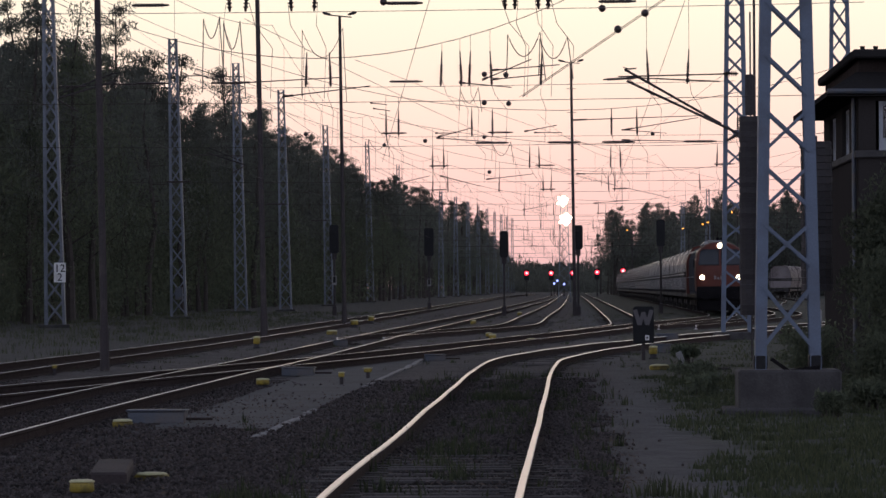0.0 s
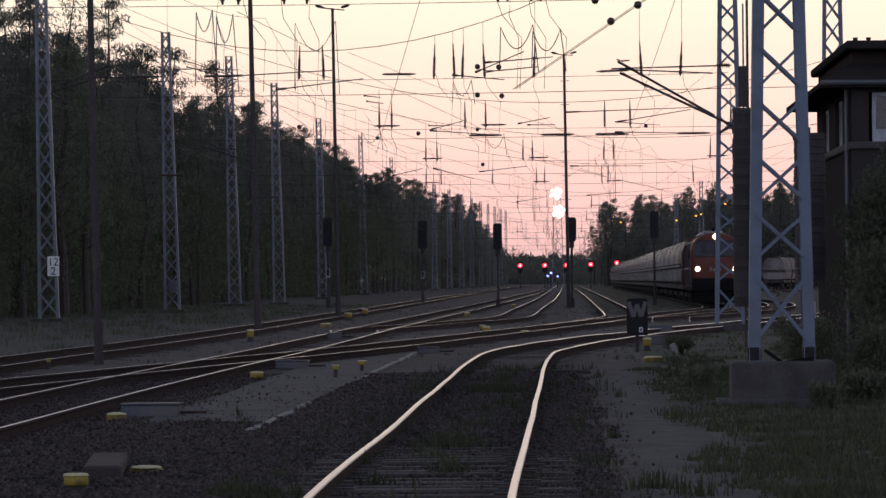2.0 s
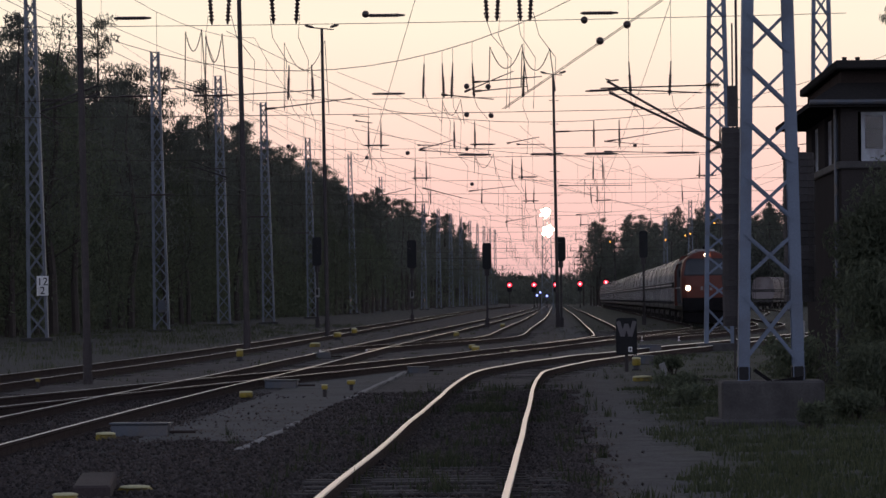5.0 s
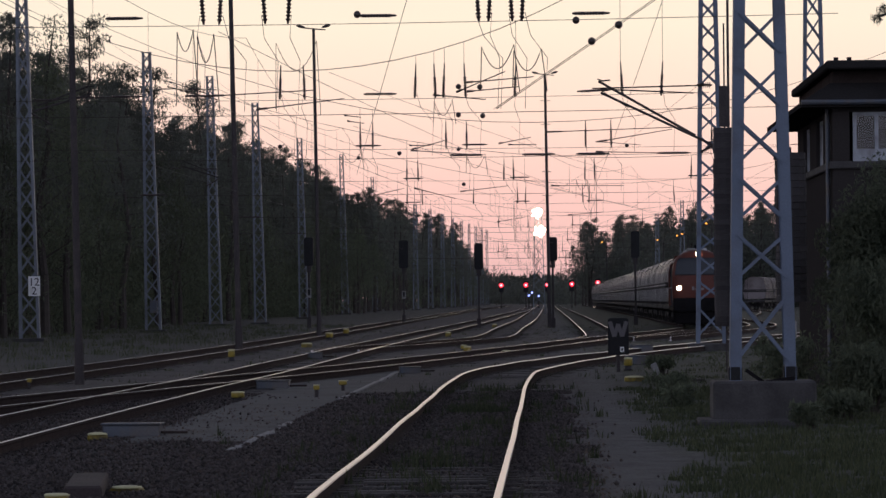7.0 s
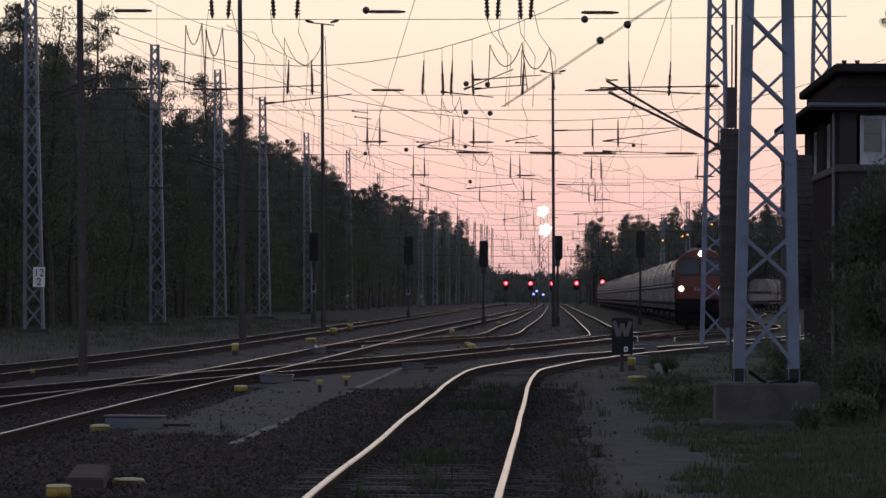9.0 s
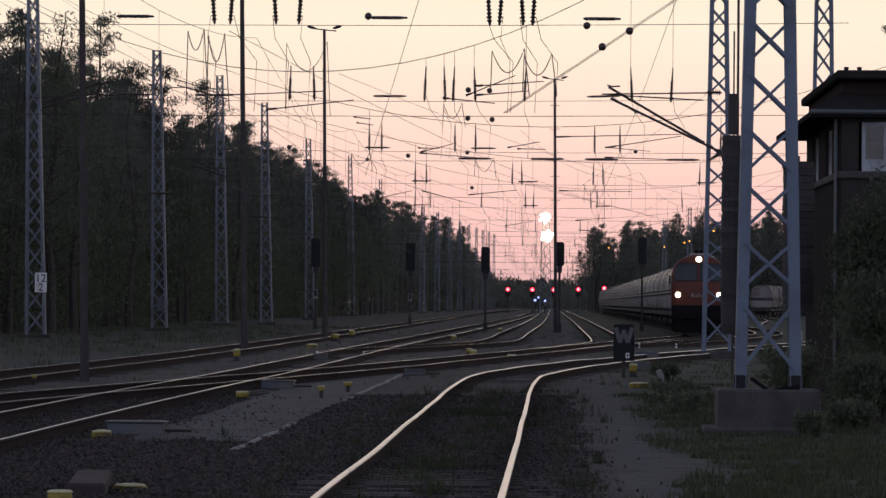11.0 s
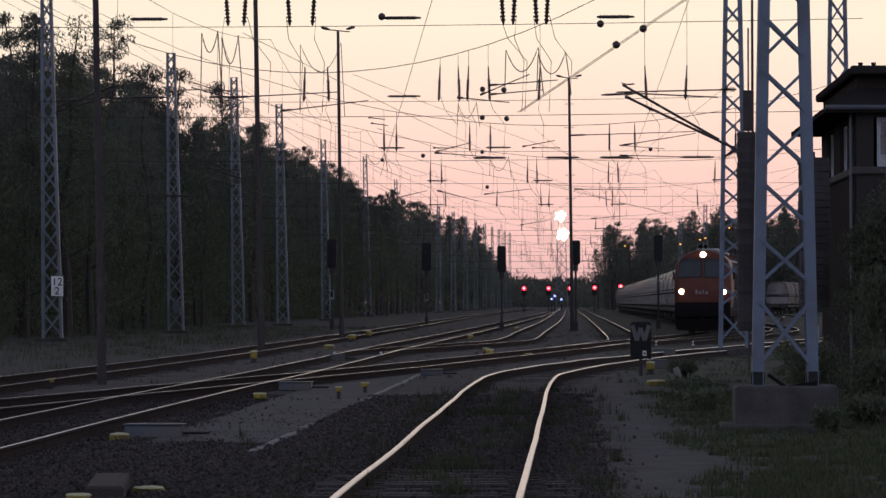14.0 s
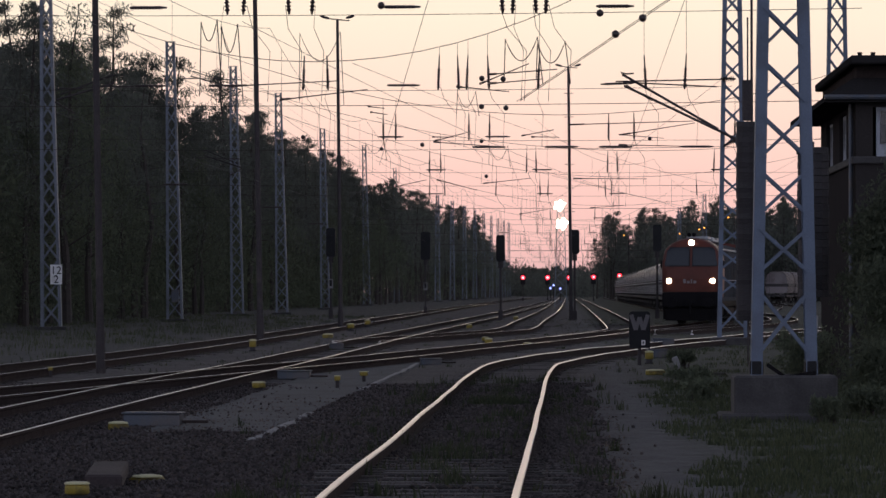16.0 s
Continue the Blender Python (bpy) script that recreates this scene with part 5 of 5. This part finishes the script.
def tree_meshes(seed, kind, height, leaves, size):
    """Trunk with limbs, and a crown of many clumps."""
    rng = random.Random(seed)
    trunk, crown = Shape(), Shape()
    bend = [Vector((0, 0, -0.3))]
    for k in range(1, 6):
        bend.append(Vector((rng.gauss(0, 0.16) * k * 0.5, rng.gauss(0, 0.16) * k * 0.5, height * 0.96 * k / 5)))
    r = 0.016 * height
    for k in range(5):
        trunk.tube(bend[k], bend[k + 1], r * (1 - k / 5.5), r * (1 - (k + 1) / 5.5), 7)

    def on_trunk(u):
        k = min(4, int(u * 5))
        return bend[k].lerp(bend[k + 1], u * 5 - k)

    clumps = []
    if kind == "pine":
        n = 26
        for i in range(n):
            u = 0.36 + 0.62 * i / (n - 1)
            spread = (0.17 * height) * (1.05 - ((u - 0.36) / 0.64) ** 1.4) * rng.uniform(0.55, 1.15) + 0.25
            a = i * 2.4 + rng.uniform(-0.5, 0.5)
            base = on_trunk(min(u, 0.99))
            tip = base + Vector((math.cos(a) * spread, math.sin(a) * spread, rng.uniform(-0.2, 0.6)))
            trunk.tube(base, base.lerp(tip, 0.75), r * 0.22 * (1.1 - u), 0.01, 4)
            clumps += [(tip, 0.55 + 0.35 * spread), (base.lerp(tip, 0.55), 0.5 + 0.25 * spread)]
        clumps.append((on_trunk(0.99) + Vector((0, 0, 0.2)), 0.5))
        flat = 0.55
    else:
        n = 22
        for i in range(n):
            u = 0.22 + 0.75 * i / (n - 1)
            spread = 0.2 * height * math.sin(math.pi * min(1, 0.25 + 0.8 * u)) * rng.uniform(0.5, 1.1) + 0.3
            a = i * 2.4 + rng.uniform(-0.6, 0.6)
            base = on_trunk(min(u * 0.85, 0.99))
            tip = base + Vector((math.cos(a) * spread, math.sin(a) * spread, spread * rng.uniform(0.3, 0.8)))
            trunk.tube(base, base.lerp(tip, 0.75), r * 0.25 * (1.1 - u), 0.01, 4)
            clumps += [(tip, 0.75 + 0.25 * spread), (base.lerp(tip, 0.5), 0.6 + 0.25 * spread)]
        clumps += [(on_trunk(q), 0.75) for q in (0.8, 0.87, 0.93, 0.985)]
        flat = 0.8
    for c, q in clumps:
        leaf_cloud(crown, rng, c, q, int(leaves / len(clumps)), size, flat, 0.6 if kind == "pine" else 1.0)
    return trunk.mesh("trunk", BARK), crown.mesh("crown", PINE_LEAF if kind == "pine" else BROAD_LEAF)


def tree(meshes, m, label, name="pine_tree"):
    t = thing(name, m, label, "tree", "forest edge")
    part("trunk", meshes[0], None, t)
    part("crown", meshes[1], None, t)
    return t


PINES = [tree_meshes(20 + k, "pine", 17.0, 3400, 0.17) for k in range(5)]
BIRCHES = [tree_meshes(40 + k, "broad", 15.0, 4800, 0.115) for k in range(3)]
FAR_PINES = [tree_meshes(60 + k, "pine", 17.0, 1250, 0.34) for k in range(4)]
FAR_DATA = [[([tuple(v.co) for v in me.vertices], [tuple(p.vertices) for p in me.polygons]) for me in pair] for pair in FAR_PINES]
FAR_WOOD = Shape()


def plant_far(x, y, s):
    """Adds one far tree to the joined wood."""
    m = pose(x, y, GROUND_Z, 0, 0, rng.uniform(0, 360)) @ Matrix.Diagonal((s, s, s * rng.uniform(0.95, 1.05), 1))
    for slot, (vs, fs) in enumerate(FAR_DATA[rng.randrange(4)]):
        FAR_WOOD.add([m @ Vector(v) for v in vs], fs, slot)


EDGE = [(120, -27.5), (200, -28.6), (260, -29.6), (315, -29.3), (400, -27.2), (449, -25.6), (633, -24.4), (814, -21), (1000, -20.5), (1250, -20.5)]


def edge_x(y):
    return float(np.interp(y, [p[0] for p in EDGE], [p[1] for p in EDGE]))


rng = random.Random(77)
masters = {}


def plant(meshes, key, x, y, s, label, name):
    m = pose(x, y, GROUND_Z, 0, 0, rng.uniform(0, 360))
    if key not in masters:
        masters[key] = tree(meshes, m, label, name)
        masters[key].scale = (s, s, s)
    else:
        t = copy_thing(masters[key], m)
        t.scale = (s, s, s * rng.uniform(0.95, 1.05))


y = 150.0
while y < 1250:
    near = y < 520
    step = 4.2 if near else 9.0
    for row, back_off in enumerate((0.0, 4.5, 9.5) if near else (0.0, 7.0)):
        x = edge_x(y) - back_off + rng.gauss(0, 0.9)
        yy = y + rng.uniform(-1.5, 1.5)
        s = rng.gauss(0.96, 0.09) + 0.05 * row + (0.01 if y < 196 else -0.07 if y < 240 else 0.01)
        if near and row == 0 and rng.random() < 0.35:
            k = rng.randrange(3)
            plant(BIRCHES[k], "b%d" % k, x + 1.5, yy, s * 0.85, "dark leafy tree at the forest edge", "broadleaf_tree")
        elif near and row < 2:
            k = rng.randrange(5)
            plant(PINES[k], "p%d" % k, x, yy, s, "dark pine at the edge of the forest", "pine_tree")
        else:
            plant_far(x, yy, s * (1.02 if y < 850 else 0.98 - 0.3 * (y - 850) / 400))
    if near and int(y / step) % 2 == 0:
        for deep in (15.0, 22.0):
            plant_far(edge_x(y) - deep + rng.gauss(0, 1.2), y, rng.gauss(0.9, 0.08))
    y += step
# taller airy trees that stand out over the forest edge
plant(BIRCHES[1], "b1", -25.2, 186, 1.12, "tall airy tree over the forest edge", "broadleaf_tree")
plant(BIRCHES[0], "b0", -25.6, 198, 0.98, "tall airy tree over the forest edge", "broadleaf_tree")
plant(PINES[2], "p2", -26.4, 231, 0.97, "lone pine crown over the forest edge", "pine_tree")
# wood behind the train
for k in range(210):
    u = (k % 70) / 69
    x = 12 + 62 * u + rng.gauss(0, 2)
    yy = 830 - 230 * min(1, u * 1.8) + rng.uniform(-15, 25) + 30 * (k // 70)
    plant_far(x, yy, rng.gauss(1.03, 0.1))
solid("far_forest", FAR_WOOD, [BARK, PINE_LEAF], Matrix(), "distant dark pine forest along the line", "forest", kind="stuff")


def brush(name, label, spots, leaves, size, material, seed):
    """Thick undergrowth as one mass of leaves."""
    r2 = random.Random(seed)
    s = Shape()
    for x, yb, z, rad in spots:
        leaf_cloud(s, r2, (x, yb, z), rad, leaves, size, 0.9)
    return solid(name, s, material, Matrix(), label, "bushes", kind="stuff")


spots = []
yb = 140.0
while yb < 420:
    for q in range(5):
        spots.append((edge_x(yb) + rng.uniform(-2.5, 2.2), yb + rng.uniform(-1.5, 1.5), rng.uniform(0.4, 7.0) * rng.random() ** 0.4, rng.uniform(0.9, 1.9)))
    yb += 2.0
brush("thicket", "leafy thicket along the foot of the forest", spots, 170, 0.15, BROAD_LEAF, 18)
spots = []
yb = 130.0
while yb < 1200:
    for q in range(5):
        spots.append((edge_x(yb) + rng.uniform(-12, 3.0), yb + rng.uniform(-2, 2), rng.uniform(0.6, 8.5), rng.uniform(1.4, 2.8)))
    yb += 2.4 if yb < 400 else 6
brush("undergrowth", "dense dark undergrowth below the pines", spots, 80, 0.27, BROAD_LEAF, 8)
spots = []
yb = 132.0
while yb < 760:
    for q in range(9):
        deep = rng.uniform(1.0, 9.0)
        top = 12.6 if yb < 196 else 12.0 if yb < 240 else 13.4
        spots.append((edge_x(yb) - deep, yb + rng.uniform(-2, 2), rng.uniform(5.0, top), rng.uniform(1.1, 2.1)))
    yb += 3.0 if yb < 400 else 6.0
brush("canopy", "close dark canopy of the forest edge", spots, 110, 0.2, PINE_LEAF, 28)
spots = []
for k in range(150):
    spots.append((rng.uniform(-160, 170), rng.uniform(1500, 1750), rng.uniform(2, 10), rng.uniform(4, 7)))
for k in range(70):
    spots.append((rng.uniform(-14, 14), rng.uniform(1250, 1400), rng.uniform(1, 6), rng.uniform(2.5, 4.5)))
for k in range(260):
    u = rng.random()
    spots.append((12 + 62 * u + rng.gauss(0, 1.5), 830 - 230 * min(1, u * 1.8) + rng.uniform(-5, 30), rng.uniform(1, 11.5), rng.uniform(2.2, 3.6)))
for k in range(120):
    spots.append((rng.uniform(-22, 60), rng.uniform(1000, 1250), rng.uniform(1, 7), rng.uniform(3, 5)))
for k in range(330):
    spots.append((rng.uniform(16, 80), rng.uniform(600, 850), rng.uniform(1, 13.5), rng.uniform(2.2, 4.0)))
brush("far_woods", "low hazy woods at the end of the tracks", spots, 150, 0.5, PINE_LEAF, 9)
spots = []
for k in range(260):
    spots.append((rng.uniform(-60, 90), rng.uniform(1300, 1450), 9.0 * rng.random() ** 1.3 + 0.5, rng.uniform(2.5, 4)))
brush("horizon_woods", "low wood closing the end of the line", spots, 90, 1.3, PINE_LEAF, 19)


def bush(x, yb, radius, height, label, seed, leaves=9000):
    r2 = random.Random(seed)
    t = thing("bush", pose(x, yb, GROUND_Z), label, "bush", "bushes by the signal box")
    crown = Shape()
    for k in range(9):
        a, q = r2.random() * 6.28, radius * r2.uniform(0.2, 0.7)
        tip = Vector((math.cos(a) * q, math.sin(a) * q, height * r2.uniform(0.5, 0.9)))
        part("stem", Shape().tube((math.cos(a) * 0.12, math.sin(a) * 0.12, 0), tip * 0.7, 0.018, 0.006, 5), BARK, t)
    n = 46
    for k in range(n):
        a, q, u = r2.random() * 6.28, radius * r2.uniform(0.1, 0.85), r2.random()
        c = (math.cos(a) * q * (1 - 0.2 * u), math.sin(a) * q * (1 - 0.2 * u), 0.3 + (height - 0.6) * u)
        leaf_cloud(crown, r2, c, radius * r2.uniform(0.25, 0.45), leaves // n, 0.06, 0.9)
    part("foliage", crown, BROAD_LEAF, t)
    return t


bush(5.6, 62, 1.2, 3.75, "dense dark green bush before the signal box", 1, 17000)
bush(6.7, 63, 1.4, 4.3, "dense dark green bush before the signal box", 2, 17000)
bush(5.55, 58, 1.15, 2.5, "dense dark green bush before the signal box", 3)
bush(7.9, 60, 1.5, 3.6, "dense dark green bush before the signal box", 4)
bush(4.9, 55, 0.75, 1.2, "low dark bush beside the mast", 15, 4000)
bush(4.4, 66, 0.7, 1.3, "low dark bush beside the mast", 5, 2200)
bush(3.55, 49.7, 0.28, 0.4, "small leafy weed at the foot of the concrete block", 11, 700)
bush(2.2, 60, 0.35, 0.32, "low weedy clump beside the path", 12, 900)
bush(2.35, 68, 0.5, 0.4, "low weedy clump beside the path", 13, 1100)
bush(4.3, 52.5, 0.5, 0.5, "low weedy clump behind the mast", 14, 1200)
bush(2.75, 84, 0.5, 0.6, "low weedy bush beside the path", 6, 1300)


# pine beside the signal box whose branch hangs into the upper corner
t = thing("pine_tree", pose(10.3, 90, GROUND_Z), "pine with a hanging needled branch beside the signal box", "tree")
part("trunk", Shape().tube((0, 0, 0), (0.1, 0, 12), 0.2, 0.08, 8), BARK, t)
part("branch", Shape().line([(0.05, 0, 8.3), (-0.8, 0.05, 8.7), (-1.55, 0, 8.75), (-2.0, 0.05, 8.6)], 0.03), BARK, t)
tuft, r3 = Shape(), random.Random(91)
for c, q, k in (((-1.5, 0, 8.8), 0.28, 160), ((-1.85, 0, 8.75), 0.22, 110), ((-2.05, 0, 8.55), 0.17, 80), ((-1.2, 0.1, 8.6), 0.3, 140), ((0, 0, 11.5), 1.2, 500)):
    leaf_cloud(tuft, r3, c, q, k, 0.09, 0.7, 0.35)
part("needles", tuft, PINE_LEAF, t)


# ---- lineside things ----
# hectometre board on the first mast of the row
board = thing("hectometre_board", pose(-22.15, 159.95, 2.35), "white hectometre board with black numerals on a mast", "sign")
part("plate", Shape().box((0, 0, 0), (0.52, 0.02, 0.86), bevel=0.01), WHITE, board)
part("bracket", Shape().box((-0.1, 0.06, 0.2), (0.3, 0.1, 0.05)).box((-0.1, 0.06, -0.2), (0.3, 0.1, 0.05)), POLE, board)


def numerals(txt, size, m, parent, material, name="numerals"):
    cu = bpy.data.curves.new("numerals", "FONT")
    cu.body, cu.size, cu.extrude, cu.align_x, cu.align_y = txt, size, 0.004, "CENTER", "CENTER"
    tmp = bpy.data.objects.new("numerals_source", cu)
    scene.collection.objects.link(tmp)
    bpy.context.view_layer.update()
    me = bpy.data.meshes.new_from_object(tmp.evaluated_get(bpy.context.evaluated_depsgraph_get()))
    bpy.data.objects.remove(tmp)
    me.materials.clear()
    me.materials.append(material)
    return part(name, me, None, parent, at=m)


numerals("12", 0.48, pose(0, -0.016, 0.17, 90, 0, 0), board, BLACK)
numerals("2", 0.48, pose(0, -0.016, -0.22, 90, 0, 0), board, BLACK)

# waiting board with a large W
wb = thing("waiting_board", pose(1.83, 88, GROUND_Z), "black shunting board with a pale letter on a low post", "sign")
part("post", Shape().tube((0, 0.1, 0), (0, 0.1, 1.1), 0.045, 0.045, 8), POLE, wb)
part("plate", Shape().add([(-0.25, 0, 0.42), (0.25, 0, 0.42), (0.25, 0, 1.26), (0.2, 0, 1.3), (-0.2, 0, 1.3), (-0.25, 0, 1.26), (-0.25, 0.05, 0.42), (0.25, 0.05, 0.42), (0.25, 0.05, 1.26), (0.2, 0.05, 1.3), (-0.2, 0.05, 1.3), (-0.25, 0.05, 1.26)],
                          [(0, 1, 2, 3, 4, 5), (11, 10, 9, 8, 7, 6)] + [(i, i + 6, (i + 1) % 6 + 6, (i + 1) % 6) for i in range(6)]), BLACK, wb, "black enamel board")
part("letter", Shape().bar((-0.2, -0.012, 1.22), (-0.09, -0.012, 0.86), 0.1, 0.012).bar((-0.09, -0.014, 0.86), (0.0, -0.014, 1.16), 0.09, 0.012).bar((0.0, -0.016, 1.16), (0.09, -0.016, 0.86), 0.09, 0.012).bar((0.09, -0.018, 0.86), (0.2, -0.018, 1.22), 0.1, 0.012),
     mat("dull_grey_letter", (0.11, 0.10, 0.105), 0.6, 0, 0.1, 4, 40, 0.05), wb, "dull grey letter")
part("small_plate", Shape().box((0.09, -0.012, 0.55), (0.09, 0.014, 0.12), bevel=0.004), WHITE, wb, "small white plate")
part("small_plate_mark", Shape().box((0.09, -0.022, 0.55), (0.04, 0.006, 0.06)), BLACK, wb)


def marker(x, y, w, h, label, shape="cap", paint=None, z=None):
    """Yellow lineside fittings: a lidded cap, a low cover or a post."""
    z = GROUND_Z if z is None else z
    paint = paint or YELLOW
    t = thing("track_marker", pose(x, y, z, 0, 0, random.uniform(-12, 12)), label, "marker", "yellow track fittings")
    if shape == "cap":
        part("foot", Shape().lathe((0, 0, 0), (0, 0, 1), [(0, w * 0.46), (h * 0.08, w * 0.46), (h * 0.1, w * 0.34), (h * 0.4, w * 0.33)], 14), IRON, t, "dark iron foot", True)
        part("housing", Shape().lathe((0, 0, h * 0.38), (0, 0, 1), [(0, w * 0.36), (h * 0.08, w * 0.43), (h * 0.42, w * 0.42), (h * 0.54, w * 0.4)], 16), paint, t, "yellow housing", True)
        part("lid", Shape().lathe((0, 0, h * 0.92), (0, 0, 1), [(0, w * 0.44), (h * 0.05, w * 0.45), (h * 0.13, w * 0.36), (h * 0.15, w * 0.1)], 16), PALE_YELLOW, t, "pale lid", True)
    elif shape == "cover":
        part("housing", Shape().box((0, 0, h * 0.4), (w, w * 0.6, h * 0.8), bevel=0.02), paint, t, "yellow low cover")
        part("lid", Shape().lathe((0, 0, h * 0.75), (0, 0, 1), [(0, w * 0.5), (h * 0.2, w * 0.46), (h * 0.3, w * 0.2)], 12), PALE_YELLOW, t, "pale flat lid", True)
    else:
        part("stake", Shape().tube((0, 0, 0), (0, 0, h), 0.035, 0.035, 6), POLE, t)
        part("housing", Shape().box((0, 0, h), (w * 0.8, w * 0.6, h * 0.42), bevel=0.02), paint, t, "yellow box on a stake")
        part("lid", Shape().box((0, 0, h * 1.24), (w * 0.9, w * 0.7, h * 0.08), bevel=0.012), PALE_YELLOW, t, "pale lid")
    return t


CAP, COVER, POST = "yellow cap-shaped cable fitting on the ballast", "low yellow cover with a pale lid on the ballast", "small yellow box on a stake beside the rail"
for x, y, w, h, lab, kd in (
    (-4.12, 31.05, 0.25, 0.16, CAP, "cap"), (-3.86, 34.0, 0.3, 0.08, COVER, "cover"), (-5.42, 65.3, 0.28, 0.17, CAP, "cap"), (-4.1, 66.66, 0.14, 0.2, POST, "post"),
    (-3.87, 71.3, 0.2, 0.18, POST, "post"), (-3.82, 93.3, 0.26, 0.13, COVER, "cover"), (1.97, 78.2, 0.44, 0.12, COVER, "cover"), (-9.25, 109.3, 0.25, 0.34, CAP, "cap"),
    (-10.6, 75.7, 0.12, 0.18, POST, "post"), (-5.72, 47.1, 0.26, 0.11, COVER, "cover"), (-9.55, 165, 0.4, 0.33, CAP, "cap"), (-9.75, 183, 0.35, 0.36, CAP, "cap"),
    (-9.0, 140.5, 0.4, 0.17, COVER, "cover"), (-2.35, 116, 0.29, 0.29, CAP, "cap"), (-2.7, 127.3, 0.27, 0.2, CAP, "cap"), (-1.18, 120.2, 0.26, 0.11, COVER, "cover"),
    (2.12, 90.5, 0.25, 0.3, CAP, "cap"), (-4.49, 176.3, 0.27, 0.22, COVER, "cover"), (-2.98, 232.7, 0.29, 0.21, COVER, "cover"), (-2.6, 147, 0.28, 0.14, COVER, "cover")):
    marker(x, y, w, h, lab, kd)

# grey steel covers of the switch gear, a timber and a leaning stone
for x, y, w, d, h, rz in ((-5.4, 48.3, 0.76, 0.3, 0.17, -4), (-5.45, 74.4, 0.66, 0.3, 0.16, -3), (-3.2, 89, 0.5, 0.3, 0.14, 5), (2.5, 98, 0.5, 0.4, 0.22, 8), (-7.0, 112, 0.6, 0.3, 0.18, 4), (3.2, 118, 0.7, 0.35, 0.25, 8)):
    t = thing("switch_box", pose(x, y, GROUND_Z, 0, 0, rz), "low grey-blue steel switch gear cover beside the rail", "switch gear", "switch boxes")
    part("casing", Shape().box((0, 0, h / 2), (w, d, h), bevel=0.015), GREY_BOX, t)
    part("lid", Shape().box((0, 0, h + 0.012), (w + 0.04, d + 0.04, 0.025), bevel=0.008), GREY_BOX, t)
    part("rod", Shape().tube((w / 2, 0, h * 0.4), (w / 2 + 0.35, 0, h * 0.4), 0.02, 0.02, 6), RAIL_RUST, t, "rusty drive rod")
t = thing("timber_baulk", pose(-4.22, 33.9, GROUND_Z, 0, 0, 95.5), "weathered reddish timber baulk lying on the ballast", "timber")
part("beam", Shape().box((0, 0, 0.05), (2.6, 0.34, 0.2), bevel=0.02), mat("reddish_old_timber", (0.042, 0.031, 0.031), 0.9, 0, 0.3, 3, 40, 0.4), t)
solid("marker_stone", Shape().box((0, 0, 0.12), (0.14, 0.12, 0.42), Matrix.Rotation(-0.35, 4, "Y"), bevel=0.02), KERB, pose(2.55, 82, GROUND_Z), "leaning pale concrete marker stone in the grass", "stone")
solid("white_post", Shape().box((0, 0, 0.55), (0.2, 0.16, 1.1), bevel=0.03), KERB, pose(7.1, 104, GROUND_Z), "short pale concrete post beyond the mast", "post")
solid("relay_cabinet", Shape().box((0, 0, 0.35), (0.42, 0.3, 0.7), bevel=0.02), GREY_BOX, pose(-21.55, 203.6, 1.0), "small grey box fixed to a lattice mast", "cabinet")
solid("plank", Shape().box((0, 0, 0.03), (0.9, 0.14, 0.05), bevel=0.01), SLEEPER, pose(3.0, 78, GROUND_Z, 0, 0, -8), "dark plank lying in the grass", "plank")
solid("steel_foot", Shape().bar((-0.25, -0.2, 0.75), (0.02, -0.2, 0.56), 0.05, 0.03).bar((0.02, -0.21, 0.56), (0.42, -0.21, 0.62), 0.09, 0.05), LOCO_DARK, pose(3.06, 50.95, GROUND_Z + 0.02), "dark bent steel strap on the concrete block", "strap")


# ---- everything that moves ----
def motions():
    """The train creeps towards the camera and swings over the points; its wheels roll."""
    way = spline(WAYS["crossing"], 0.5)
    run = [0.0]
    for a, b in zip(way, way[1:]):
        run.append(run[-1] + (b - a).length)
    xs_, ys_ = [p.x for p in way], [p.y for p in way]

    def on_way(s):
        return Vector((float(np.interp(s, run, xs_)), float(np.interp(s, run, ys_)), 0))

    def s_at_y(y):
        return float(np.interp(y, ys_, run))

    def vehicle(s, p1, p2):
        a, b = on_way(s + p1), on_way(s + p2)
        d = (b - a).normalized()
        o = a - d * p1
        return pose(o.x, o.y, 0, 0, 0, math.degrees(math.atan2(d.y, d.x)) - 90)

    s_start, s_end = s_at_y(FRONT_START), s_at_y(FRONT_END)

    def front(t):
        return s_start + (s_end - s_start) * (t / 16.0) * (1 + 0.06 * (t / 16.0 - 1))

    times = [0.5 * k for k in range(33)]
    walk(LOCO, [(t, vehicle(front(t), 4.6, 18.3)) for t in times])
    for k, w in enumerate(WAGONS):
        walk(w, [(t, vehicle(front(t) + 22.8 + 14.25 * k, 2.4, 11.8)) for t in times[::2]])
    rolling = [(LOCO, 0.53)] + [(w, 0.46) for w in WAGONS[:3]]
    for v, r in rolling:
        for ob in v.children_recursive:
            if ob.name.startswith("wheelset"):
                c = ob.matrix_basis.translation.copy()
                walk(ob, [(t, pose(c.x, c.y, c.z, math.degrees((front(0) - front(t)) / r), 0, 0)) for t in [0.25 * k for k in range(65)]])


FRONT_START, FRONT_END = 214.0, 178.0
motions()
